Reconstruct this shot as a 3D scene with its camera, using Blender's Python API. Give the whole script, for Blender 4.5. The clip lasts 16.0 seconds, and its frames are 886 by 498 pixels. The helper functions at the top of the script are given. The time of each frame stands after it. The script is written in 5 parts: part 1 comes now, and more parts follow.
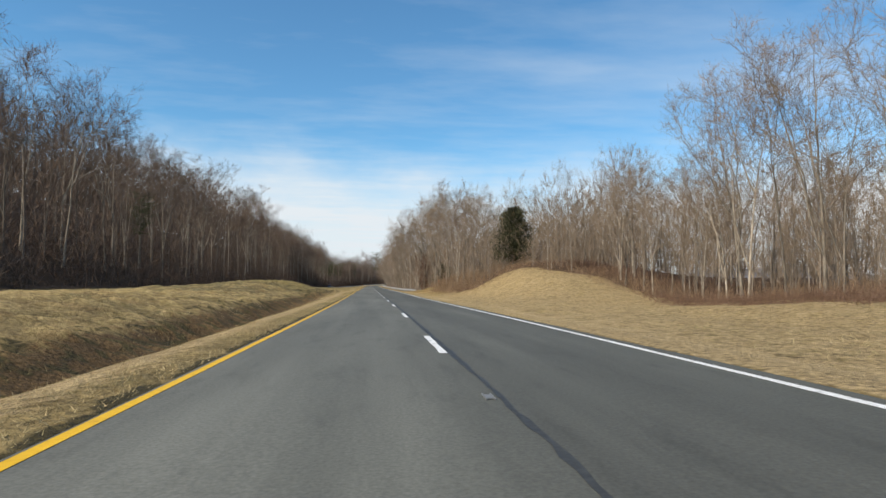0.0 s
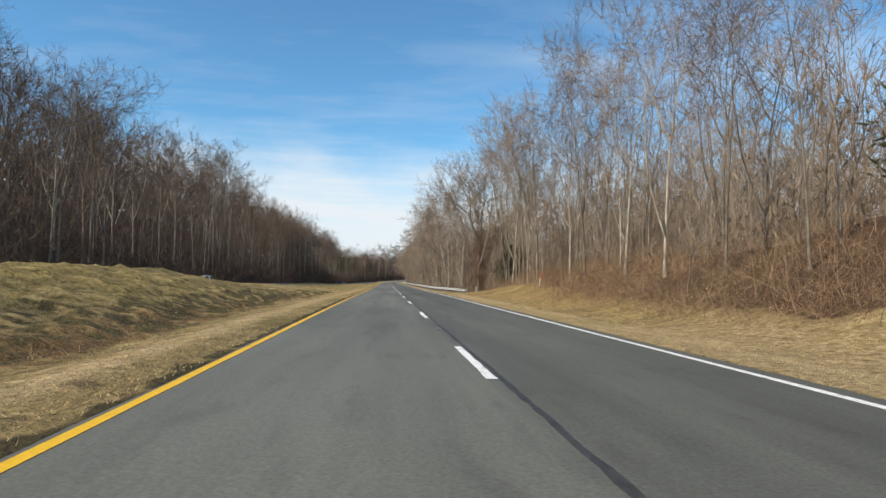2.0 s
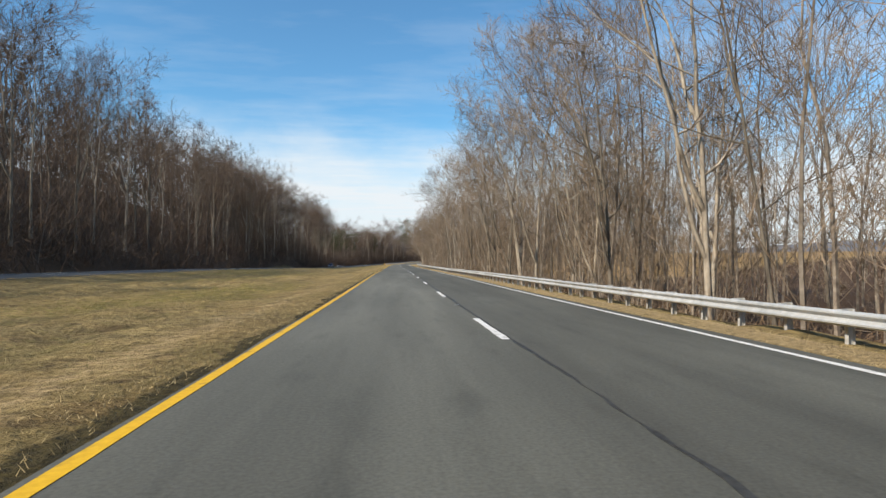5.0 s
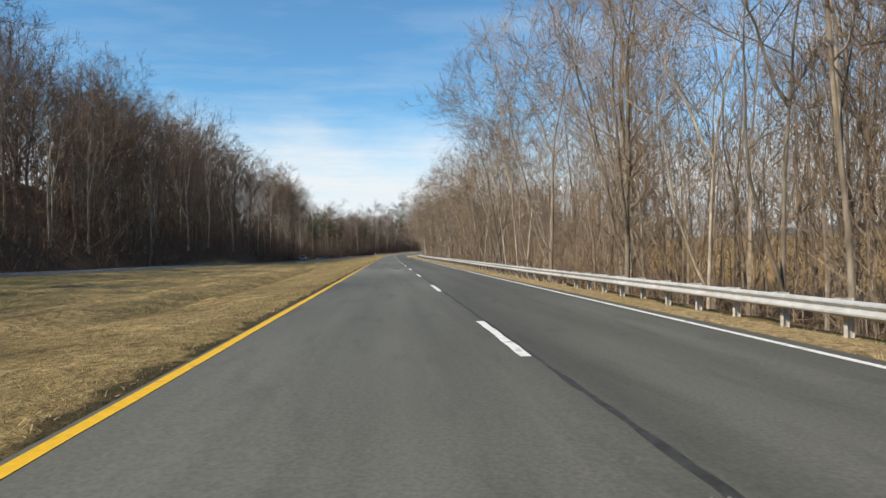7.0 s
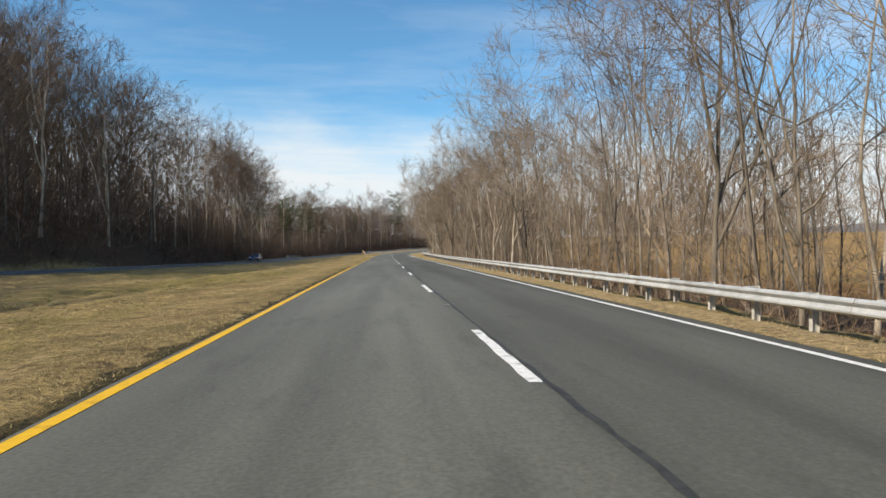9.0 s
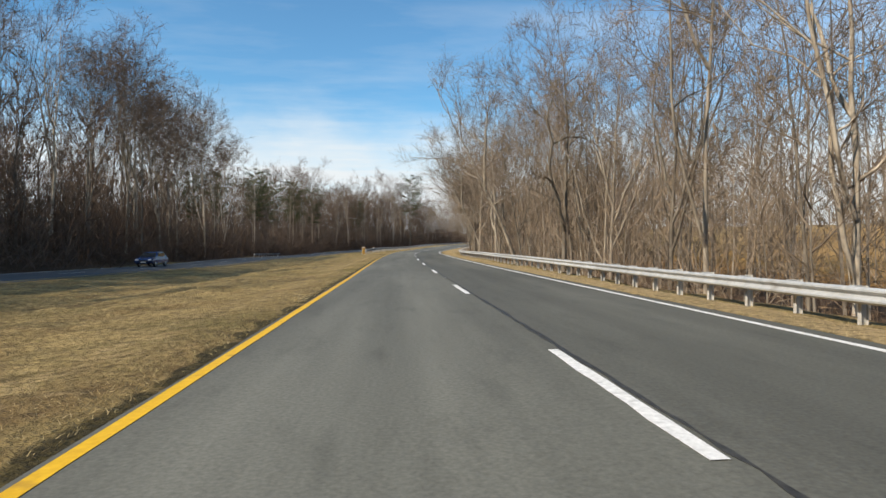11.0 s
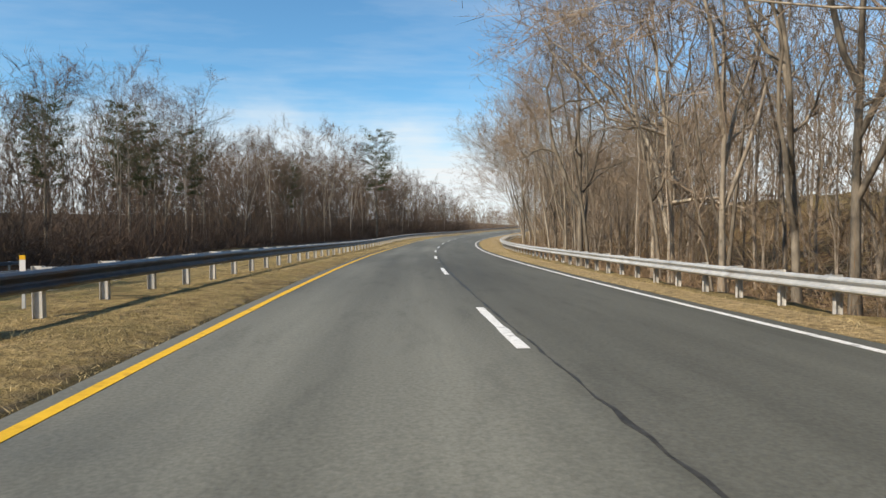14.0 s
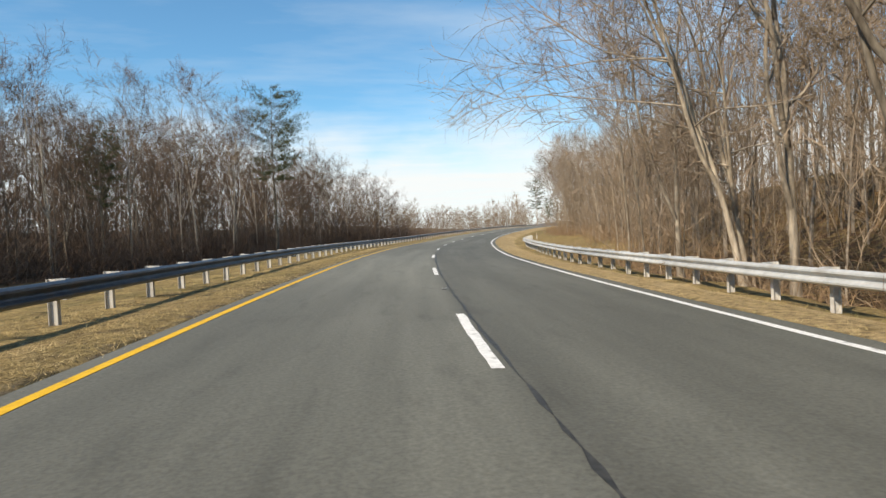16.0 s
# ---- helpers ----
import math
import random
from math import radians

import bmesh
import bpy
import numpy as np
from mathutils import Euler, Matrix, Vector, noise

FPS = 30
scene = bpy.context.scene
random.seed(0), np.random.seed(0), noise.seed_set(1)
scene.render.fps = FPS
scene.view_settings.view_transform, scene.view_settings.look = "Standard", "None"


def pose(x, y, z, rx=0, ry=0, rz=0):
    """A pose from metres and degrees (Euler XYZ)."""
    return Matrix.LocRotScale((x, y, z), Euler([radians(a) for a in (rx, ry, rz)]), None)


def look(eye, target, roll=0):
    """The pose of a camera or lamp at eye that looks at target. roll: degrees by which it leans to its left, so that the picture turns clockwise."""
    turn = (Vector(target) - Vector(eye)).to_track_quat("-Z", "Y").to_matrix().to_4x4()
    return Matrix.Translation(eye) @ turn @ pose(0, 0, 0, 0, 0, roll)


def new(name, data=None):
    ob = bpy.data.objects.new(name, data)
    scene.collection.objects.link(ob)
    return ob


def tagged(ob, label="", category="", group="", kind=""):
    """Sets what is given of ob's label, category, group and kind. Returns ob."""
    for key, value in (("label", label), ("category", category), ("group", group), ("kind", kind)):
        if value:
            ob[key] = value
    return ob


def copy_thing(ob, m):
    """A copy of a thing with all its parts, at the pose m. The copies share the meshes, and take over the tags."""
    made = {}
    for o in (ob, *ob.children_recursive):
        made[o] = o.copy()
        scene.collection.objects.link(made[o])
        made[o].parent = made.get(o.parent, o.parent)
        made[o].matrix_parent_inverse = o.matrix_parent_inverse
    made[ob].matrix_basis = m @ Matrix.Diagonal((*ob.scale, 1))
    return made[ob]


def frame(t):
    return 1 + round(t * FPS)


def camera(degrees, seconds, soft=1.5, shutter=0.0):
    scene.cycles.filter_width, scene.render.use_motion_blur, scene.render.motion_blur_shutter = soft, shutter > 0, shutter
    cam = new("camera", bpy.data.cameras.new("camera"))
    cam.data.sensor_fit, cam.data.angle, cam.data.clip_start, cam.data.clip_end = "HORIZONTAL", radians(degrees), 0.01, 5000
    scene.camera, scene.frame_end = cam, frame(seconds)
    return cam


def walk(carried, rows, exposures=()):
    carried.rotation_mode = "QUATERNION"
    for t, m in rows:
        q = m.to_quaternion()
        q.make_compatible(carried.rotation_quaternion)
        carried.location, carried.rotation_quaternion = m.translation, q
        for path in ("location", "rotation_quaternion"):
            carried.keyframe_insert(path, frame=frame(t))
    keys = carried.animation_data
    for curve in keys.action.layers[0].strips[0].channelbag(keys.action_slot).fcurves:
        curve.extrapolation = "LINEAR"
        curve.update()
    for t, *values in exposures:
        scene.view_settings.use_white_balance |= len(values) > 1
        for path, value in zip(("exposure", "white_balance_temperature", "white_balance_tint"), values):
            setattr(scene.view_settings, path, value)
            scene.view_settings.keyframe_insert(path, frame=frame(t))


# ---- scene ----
cam = camera(71.34, 16.0)
PATH = [
    (0.0, -1.171, 2.578, 1.172, 93.31, -0.71, -5.86),
    (0.5, -1.254, 18.535, 1.138, 93.27, -1.11, -5.24),
    (1.0, -1.454, 34.501, 1.096, 92.79, -0.57, -4.66),
    (1.5, -1.828, 50.280, 1.051, 92.92, -0.72, -4.26),
    (2.0, -2.068, 66.771, 1.026, 92.96, -0.83, -4.26),
    (2.5, -2.386, 82.488, 1.026, 92.49, -0.73, -4.01),
    (3.0, -2.733, 98.186, 1.023, 92.35, -0.72, -3.87),
    (3.5, -3.129, 114.263, 0.990, 91.67, -0.46, -3.33),
    (4.0, -3.513, 130.237, 0.947, 91.61, -0.24, -3.40),
    (4.5, -3.870, 146.191, 0.910, 91.48, -0.65, -3.44),
    (5.0, -4.066, 162.144, 0.884, 91.24, -0.42, -3.57),
    (5.5, -4.261, 178.094, 0.863, 91.00, -0.19, -3.69),
    (6.0, -4.455, 194.025, 0.878, 90.76, 0.04, -3.82),
    (6.5, -4.644, 209.922, 0.906, 90.51, 0.27, -3.97),
    (7.0, -4.825, 225.768, 0.915, 90.27, 0.50, -4.11),
    (7.5, -4.997, 241.562, 0.899, 90.58, -0.28, -4.13),
    (8.0, -5.222, 258.003, 0.881, 89.90, 0.30, -4.08),
    (8.5, -5.412, 273.260, 0.857, 89.71, 0.71, -4.35),
    (9.0, -5.674, 288.253, 0.833, 90.07, 0.02, -4.59),
    (9.5, -6.041, 303.615, 0.811, 89.98, -0.04, -4.33),
    (10.0, -6.390, 319.347, 0.791, 89.90, -0.09, -4.07),
    (10.5, -6.720, 335.319, 0.771, 89.82, -0.14, -3.80),
    (11.0, -7.035, 351.402, 0.744, 89.74, -0.19, -3.50),
    (11.5, -7.344, 367.466, 0.713, 89.66, -0.25, -3.15),
    (12.0, -7.565, 383.514, 0.698, 89.12, -0.91, -3.43),
    (12.5, -7.564, 399.125, 0.720, 89.30, -0.67, -4.71),
    (13.0, -7.446, 415.071, 0.748, 89.57, -0.40, -5.66),
    (13.5, -7.193, 430.589, 0.796, 89.19, 0.52, -5.99),
    (14.0, -6.705, 445.919, 0.853, 88.87, 0.38, -6.70),
    (14.5, -5.844, 461.266, 0.911, 88.80, 1.21, -8.13),
    (15.0, -4.656, 476.676, 0.972, 88.99, 1.12, -9.86),
    (15.5, -2.822, 492.195, 1.034, 89.28, 1.78, -11.29),
    (16.0, -0.556, 507.708, 1.187, 89.36, 2.87, -13.04),
]
walk(cam, [(t, pose(x, y, z, a, b, c)) for t, x, y, z, a, b, c in PATH], [(0, 0.02, 6400, 10), (3, 0.11, 6400, 10), (9, 0.11, 6550, 10), (14, 0.14, 6600, 10), (16, 0.24, 6850, 10)])

# ---- light ----
SUN_EL, SUN_X, SUN_Y = radians(40), -0.86, -0.51
sun_data = bpy.data.lights.new("sun", "SUN")
sun_data.energy, sun_data.angle, sun_data.color = 5.5, radians(0.6), (1.0, 0.885, 0.73)
sun = new("sun", sun_data)
sun.matrix_world = look((300 * SUN_X * math.cos(SUN_EL), 300 * SUN_Y * math.cos(SUN_EL), 300 * math.sin(SUN_EL)), (0, 0, 0))


def build_world():
    w = bpy.data.worlds.new("sky")
    scene.world = w
    w.use_nodes = True
    n, k = w.node_tree.nodes, w.node_tree.links
    n.clear()
    sky = n.new("ShaderNodeTexSky")
    sky.sky_type, sky.sun_disc = "NISHITA", False
    sky.sun_elevation, sky.sun_rotation = SUN_EL, math.atan2(SUN_X, SUN_Y)
    sky.air_density, sky.dust_density, sky.ozone_density = 1.0, 0.2, 2.0
    co = n.new("ShaderNodeTexCoord")
    sep = n.new("ShaderNodeSeparateXYZ")
    k.new(co.outputs["Generated"], sep.inputs[0])
    # thin streaks of high cloud, and a pale bank of cloud low on the horizon
    up = n.new("ShaderNodeMath")
    up.operation = "MAXIMUM"
    up.inputs[1].default_value = 0.04
    k.new(sep.outputs["Z"], up.inputs[0])
    flat = n.new("ShaderNodeVectorMath")
    flat.operation = "DIVIDE"
    comb = n.new("ShaderNodeCombineXYZ")
    for i in range(3):
        k.new(up.outputs[0], comb.inputs[i])
    k.new(co.outputs["Generated"], flat.inputs[0])
    k.new(comb.outputs[0], flat.inputs[1])
    mp = n.new("ShaderNodeMapping")
    mp.inputs["Rotation"].default_value = (0, 0, radians(38))
    mp.inputs["Scale"].default_value = (0.3, 0.62, 0.3)
    k.new(flat.outputs[0], mp.inputs["Vector"])
    no = n.new("ShaderNodeTexNoise")
    no.inputs["Scale"].default_value, no.inputs["Detail"].default_value, no.inputs["Roughness"].default_value = 1.6, 7, 0.58
    k.new(mp.outputs[0], no.inputs["Vector"])
    r1 = n.new("ShaderNodeMapRange")
    r1.inputs["From Min"].default_value, r1.inputs["From Max"].default_value = 0.46, 0.82
    r1.inputs["To Max"].default_value = 0.4
    k.new(no.outputs["Fac"], r1.inputs["Value"])
    puffs = n.new("ShaderNodeTexNoise")
    puffs.inputs["Scale"].default_value, puffs.inputs["Detail"].default_value, puffs.inputs["Roughness"].default_value = 5.5, 6, 0.55
    wide = n.new("ShaderNodeMapping")
    wide.inputs["Scale"].default_value = (1, 1, 2.2)
    k.new(co.outputs["Generated"], wide.inputs["Vector"])
    k.new(wide.outputs[0], puffs.inputs["Vector"])
    lift = n.new("ShaderNodeMath")
    lift.operation = "MULTIPLY_ADD"
    lift.inputs[1].default_value, lift.inputs[2].default_value = -0.14, 0.075
    k.new(puffs.outputs["Fac"], lift.inputs[0])
    low = n.new("ShaderNodeMath")
    low.operation = "ADD"
    k.new(sep.outputs["Z"], low.inputs[0])
    k.new(lift.outputs[0], low.inputs[1])
    r2 = n.new("ShaderNodeMapRange")
    r2.interpolation_type = "SMOOTHSTEP"
    r2.inputs["From Min"].default_value, r2.inputs["From Max"].default_value = 0.10, 0.24
    r2.inputs["To Min"].default_value, r2.inputs["To Max"].default_value = 0.92, 0.0
    k.new(low.outputs[0], r2.inputs["Value"])
    add = n.new("ShaderNodeMath")
    add.operation, add.use_clamp = "ADD", True
    k.new(r1.outputs[0], add.inputs[0])
    k.new(r2.outputs[0], add.inputs[1])
    mix = n.new("ShaderNodeMix")
    mix.data_type = "RGBA"
    k.new(add.outputs[0], mix.inputs["Factor"])
    tint = n.new("ShaderNodeMix")
    tint.data_type, tint.blend_type = "RGBA", "MULTIPLY"
    tint.inputs["Factor"].default_value = 1
    tint.inputs["B"].default_value = (0.60, 0.95, 1.06, 1)
    k.new(sky.outputs[0], tint.inputs["A"])
    k.new(tint.outputs["Result"], mix.inputs["A"])
    mix.inputs["B"].default_value = (CLOUD[0], CLOUD[1], CLOUD[2], 1)
    bg = n.new("ShaderNodeBackground")
    bg.inputs["Strength"].default_value = SKY_STRENGTH
    out = n.new("ShaderNodeOutputWorld")
    k.new(mix.outputs["Result"], bg.inputs["Color"])
    k.new(bg.outputs[0], out.inputs["Surface"])


SKY_STRENGTH = 0.145
CLOUD = (5.4, 5.75, 5.95)
build_world()


# ---- materials ----
def material(name, dark, light, scale=4.0, rough=0.85, bump=0.3, depth=0.02, stain=None, stain_scale=0.4, stain_at=(0.5, 0.62), vary=0.0, island=0.0, metal=0.0, stretch=None, spec=0.3):
    """Two tones of grain, a larger stain over them, fine relief, and a change of tone from thing to thing."""
    m = bpy.data.materials.new(name)
    m.use_nodes = True
    n, k = m.node_tree.nodes, m.node_tree.links
    b = n["Principled BSDF"]
    co = n.new("ShaderNodeTexCoord")
    src = co.outputs["Object"]
    if stretch:
        mp = n.new("ShaderNodeMapping")
        mp.inputs["Scale"].default_value = stretch
        k.new(src, mp.inputs["Vector"])
        src = mp.outputs[0]
    no = n.new("ShaderNodeTexNoise")
    no.inputs["Scale"].default_value, no.inputs["Detail"].default_value, no.inputs["Roughness"].default_value = scale, 6, 0.65
    k.new(src, no.inputs["Vector"])
    ramp = n.new("ShaderNodeValToRGB")
    ramp.color_ramp.elements[0].position, ramp.color_ramp.elements[1].position = 0.32, 0.68
    ramp.color_ramp.elements[0].color, ramp.color_ramp.elements[1].color = (*dark, 1), (*light, 1)
    k.new(no.outputs["Fac"], ramp.inputs[0])
    colour = ramp.outputs[0]
    if stain:
        n2 = n.new("ShaderNodeTexNoise")
        n2.inputs["Scale"].default_value, n2.inputs["Detail"].default_value = stain_scale, 4
        k.new(src, n2.inputs["Vector"])
        mr = n.new("ShaderNodeMapRange")
        mr.inputs["From Min"].default_value, mr.inputs["From Max"].default_value = stain_at
        k.new(n2.outputs["Fac"], mr.inputs["Value"])
        mx = n.new("ShaderNodeMix")
        mx.data_type = "RGBA"
        k.new(mr.outputs[0], mx.inputs["Factor"])
        k.new(colour, mx.inputs["A"])
        mx.inputs["B"].default_value = (*stain, 1)
        colour = mx.outputs["Result"]
    if vary or island:
        hs = n.new("ShaderNodeHueSaturation")
        info = n.new("ShaderNodeObjectInfo") if vary else n.new("ShaderNodeNewGeometry")
        pick = info.outputs["Random"] if vary else info.outputs["Random Per Island"]
        amount = vary or island
        mr = n.new("ShaderNodeMapRange")
        mr.inputs["To Min"].default_value, mr.inputs["To Max"].default_value = 1 - amount, 1 + amount
        k.new(pick, mr.inputs["Value"])
        k.new(mr.outputs[0], hs.inputs["Value"])
        k.new(colour, hs.inputs["Color"])
        colour = hs.outputs[0]
    k.new(colour, b.inputs["Base Color"])
    b.inputs["Roughness"].default_value, b.inputs["Metallic"].default_value = rough, metal
    b.inputs["Specular IOR Level"].default_value = spec
    if bump:
        bp = n.new("ShaderNodeBump")
        bp.inputs["Strength"].default_value, bp.inputs["Distance"].default_value = bump, depth
        k.new(no.outputs["Fac"], bp.inputs["Height"])
        k.new(bp.outputs[0], b.inputs["Normal"])
    return m


def plain(name, colour, rough=0.5, metal=0.0, spec=0.5):
    return material(name, [c * 0.9 for c in colour], colour, 20, rough, 0.0, metal=metal, spec=spec)


def ground_material():
    """Straw-coloured winter grass with green and earth patches; leaf litter where the woods stand."""
    m = material("winter_grass", (0.17, 0.124, 0.05), (0.48, 0.38, 0.185), 6.0, 0.95, 1.0, 0.16)
    n, k = m.node_tree.nodes, m.node_tree.links
    b = n["Principled BSDF"]
    co = n["Texture Coordinate"] if "Texture Coordinate" in n else n.new("ShaderNodeTexCoord")
    colour = b.inputs["Base Color"].links[0].from_socket

    def layer(colour, rgb, scale, lo, hi, top=1.0, detail=6):
        no = n.new("ShaderNodeTexNoise")
        no.inputs["Scale"].default_value, no.inputs["Detail"].default_value, no.inputs["Roughness"].default_value = scale, detail, 0.6
        k.new(co.outputs["Object"], no.inputs["Vector"])
        mr = n.new("ShaderNodeMapRange")
        mr.inputs["From Min"].default_value, mr.inputs["From Max"].default_value, mr.inputs["To Max"].default_value = lo, hi, top
        k.new(no.outputs["Fac"], mr.inputs["Value"])
        mx = n.new("ShaderNodeMix")
        mx.data_type = "RGBA"
        k.new(mr.outputs[0], mx.inputs["Factor"])
        k.new(colour, mx.inputs["A"])
        mx.inputs["B"].default_value = (*rgb, 1)
        return mx.outputs["Result"]

    colour = layer(colour, (0.13, 0.115, 0.04), 0.22, 0.50, 0.66, 0.6)
    colour = layer(colour, (0.19, 0.118, 0.05), 0.55, 0.54, 0.68, 0.5)
    colour = layer(colour, (0.095, 0.065, 0.032), 1.7, 0.53, 0.68, 0.75)
    colour = layer(colour, (0.62, 0.47, 0.24), 2.3, 0.58, 0.72, 0.6)
    for name, rgb in (("pale", (0.47, 0.365, 0.21)), ("lush", (0.205, 0.178, 0.056)), ("brown_patch", (0.142, 0.090, 0.038)), ("litter", (0.105, 0.062, 0.036)), ("gravel", (0.13, 0.108, 0.082)), ("tussock", (0.080, 0.065, 0.023)), ("golden", (0.42, 0.25, 0.088))):
        at = n.new("ShaderNodeAttribute")
        at.attribute_name = name
        no = n.new("ShaderNodeTexNoise")
        no.inputs["Scale"].default_value, no.inputs["Detail"].default_value = (1.5 if name == "tussock" else 3.0), 5
        k.new(co.outputs["Object"], no.inputs["Vector"])
        ad = n.new("ShaderNodeMath")
        ad.operation = "ADD"
        k.new(at.outputs["Fac"], ad.inputs[0])
        k.new(no.outputs["Fac"], ad.inputs[1])
        mr = n.new("ShaderNodeMapRange")
        mr.inputs["From Min"].default_value, mr.inputs["From Max"].default_value = 0.82, (0.91 if name == "tussock" else 1.08)
        k.new(ad.outputs[0], mr.inputs["Value"])
        grain = n.new("ShaderNodeTexNoise")
        grain.inputs["Scale"].default_value, grain.inputs["Detail"].default_value = 9.0, 6
        k.new(co.outputs["Object"], grain.inputs["Vector"])
        rp = n.new("ShaderNodeValToRGB")
        rp.color_ramp.elements[0].position, rp.color_ramp.elements[1].position = 0.3, 0.7
        rp.color_ramp.elements[0].color = (*[c * 0.5 for c in rgb], 1)
        rp.color_ramp.elements[1].color = (*[c * 1.5 for c in rgb], 1)
        k.new(grain.outputs["Fac"], rp.inputs[0])
        mx = n.new("ShaderNodeMix")
        mx.data_type = "RGBA"
        k.new(mr.outputs[0], mx.inputs["Factor"])
        k.new(colour, mx.inputs["A"])
        k.new(rp.outputs[0], mx.inputs["B"])
        colour = mx.outputs["Result"]
    # paler tops on the clumps; the shade between them is painted in by this ramp
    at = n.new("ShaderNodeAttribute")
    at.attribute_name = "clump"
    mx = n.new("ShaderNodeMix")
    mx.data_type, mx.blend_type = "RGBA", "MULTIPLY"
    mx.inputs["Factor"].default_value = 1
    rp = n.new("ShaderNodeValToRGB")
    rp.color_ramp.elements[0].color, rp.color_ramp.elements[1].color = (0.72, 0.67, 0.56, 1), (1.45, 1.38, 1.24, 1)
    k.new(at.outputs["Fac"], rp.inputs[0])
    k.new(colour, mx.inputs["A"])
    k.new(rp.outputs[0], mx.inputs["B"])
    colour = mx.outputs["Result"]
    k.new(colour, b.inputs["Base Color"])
    return m


def asphalt_material(name, tone):
    """Worn asphalt: aggregate grain, wheel tracks and patches drawn out along the road, by its own length and width."""
    m = bpy.data.materials.new(name)
    m.use_nodes = True
    n, k = m.node_tree.nodes, m.node_tree.links
    b = n["Principled BSDF"]
    uv = n.new("ShaderNodeUVMap")
    uv.uv_map = "road"
    co = n.new("ShaderNodeTexCoord")

    def tex(src, sc, scale, detail):
        mp = n.new("ShaderNodeMapping")
        mp.inputs["Scale"].default_value = sc
        k.new(src, mp.inputs["Vector"])
        no = n.new("ShaderNodeTexNoise")
        no.inputs["Scale"].default_value, no.inputs["Detail"].default_value, no.inputs["Roughness"].default_value = scale, detail, 0.6
        k.new(mp.outputs[0], no.inputs["Vector"])
        return no.outputs["Fac"]

    def ramp(fac, lo, hi, a, c):
        mr = n.new("ShaderNodeMapRange")
        mr.inputs["From Min"].default_value, mr.inputs["From Max"].default_value = lo, hi
        mr.inputs["To Min"].default_value, mr.inputs["To Max"].default_value = a, c
        k.new(fac, mr.inputs["Value"])
        return mr.outputs[0]

    def times(a, c):
        mu = n.new("ShaderNodeMath")
        mu.operation = "MULTIPLY"
        k.new(a, mu.inputs[0])
        k.new(c, mu.inputs[1])
        return mu.outputs[0]

    sep = n.new("ShaderNodeSeparateXYZ")
    k.new(uv.outputs[0], sep.inputs[0])
    wave = n.new("ShaderNodeMath")
    wave.operation = "MULTIPLY"
    wave.inputs[1].default_value = 2 * math.pi / 1.83
    k.new(sep.outputs["X"], wave.inputs[0])
    si = n.new("ShaderNodeMath")
    si.operation = "COSINE"
    k.new(wave.outputs[0], si.inputs[0])
    lane = ramp(sep.outputs["X"], -0.1, 0.25, 1.08, 0.78)
    grain = tex(co.outputs["Object"], (1, 1, 1), 28.0, 5)
    v = times(lane, ramp(si.outputs[0], -1, 1, 1.05, 0.95))
    v = times(v, ramp(grain, 0.25, 0.75, 0.72, 1.3))
    # tone rises by a fifth between 480 and 525 m along
    v = times(v, ramp(sep.outputs["Y"], 480, 525, 1.0, 1.2))
    v = times(v, ramp(tex(uv.outputs[0], (0.9, 0.05, 1), 1.0, 4), 0.35, 0.68, 0.82, 1.2))
    v = times(v, ramp(tex(uv.outputs[0], (0.16, 0.035, 1), 1.0, 3), 0.38, 0.62, 0.82, 1.16))
    v = times(v, ramp(tex(uv.outputs[0], (2.2, 0.5, 1), 1.0, 6), 0.30, 0.46, 0.78, 1.0))
    mx = n.new("ShaderNodeMix")
    mx.data_type, mx.blend_type = "RGBA", "MULTIPLY"
    mx.inputs["Factor"].default_value = 1
    mx.inputs["A"].default_value = (*tone, 1)
    cc = n.new("ShaderNodeCombineColor")
    for i in range(3):
        k.new(v, cc.inputs[i])
    k.new(cc.outputs[0], mx.inputs["B"])
    k.new(mx.outputs["Result"], b.inputs["Base Color"])
    b.inputs["Roughness"].default_value = 0.8
    b.inputs["Specular IOR Level"].default_value = 0.4
    bp = n.new("ShaderNodeBump")
    bp.inputs["Strength"].default_value, bp.inputs["Distance"].default_value = 0.35, 0.006
    k.new(grain, bp.inputs["Height"])
    k.new(bp.outputs[0], b.inputs["Normal"])
    return m


M_GROUND = ground_material()
M_ROAD = asphalt_material("worn_asphalt", (0.106, 0.106, 0.088))
# the other carriageway's tone is darkened and blued for tree shade
M_ROAD2 = asphalt_material("worn_asphalt_shaded", (0.060, 0.068, 0.074))
M_WHITE = material("white_road_paint", (0.55, 0.55, 0.53), (0.80, 0.80, 0.78), 14, 0.7, 0.15, 0.004, stain=(0.32, 0.32, 0.31), stain_scale=5, stain_at=(0.58, 0.72))
M_YELLOW = material("yellow_road_paint", (0.58, 0.33, 0.012), (0.72, 0.435, 0.02), 12, 0.7, 0.15, 0.004, stain=(0.35, 0.20, 0.03), stain_scale=4, stain_at=(0.6, 0.75))
M_TAR = material("tar_seal", (0.022, 0.022, 0.021), (0.056, 0.056, 0.052), 9, 0.6, 0.3, 0.006)
M_PATCH = material("fresh_asphalt_patch", (0.040, 0.042, 0.042), (0.068, 0.068, 0.066), 30, 0.8, 0.4, 0.006)
M_BARK = material("grey_bark", (0.105, 0.084, 0.062), (0.41, 0.352, 0.272), 3.5, 0.95, 0.9, 0.04, vary=0.5, stretch=(1, 1, 0.25))
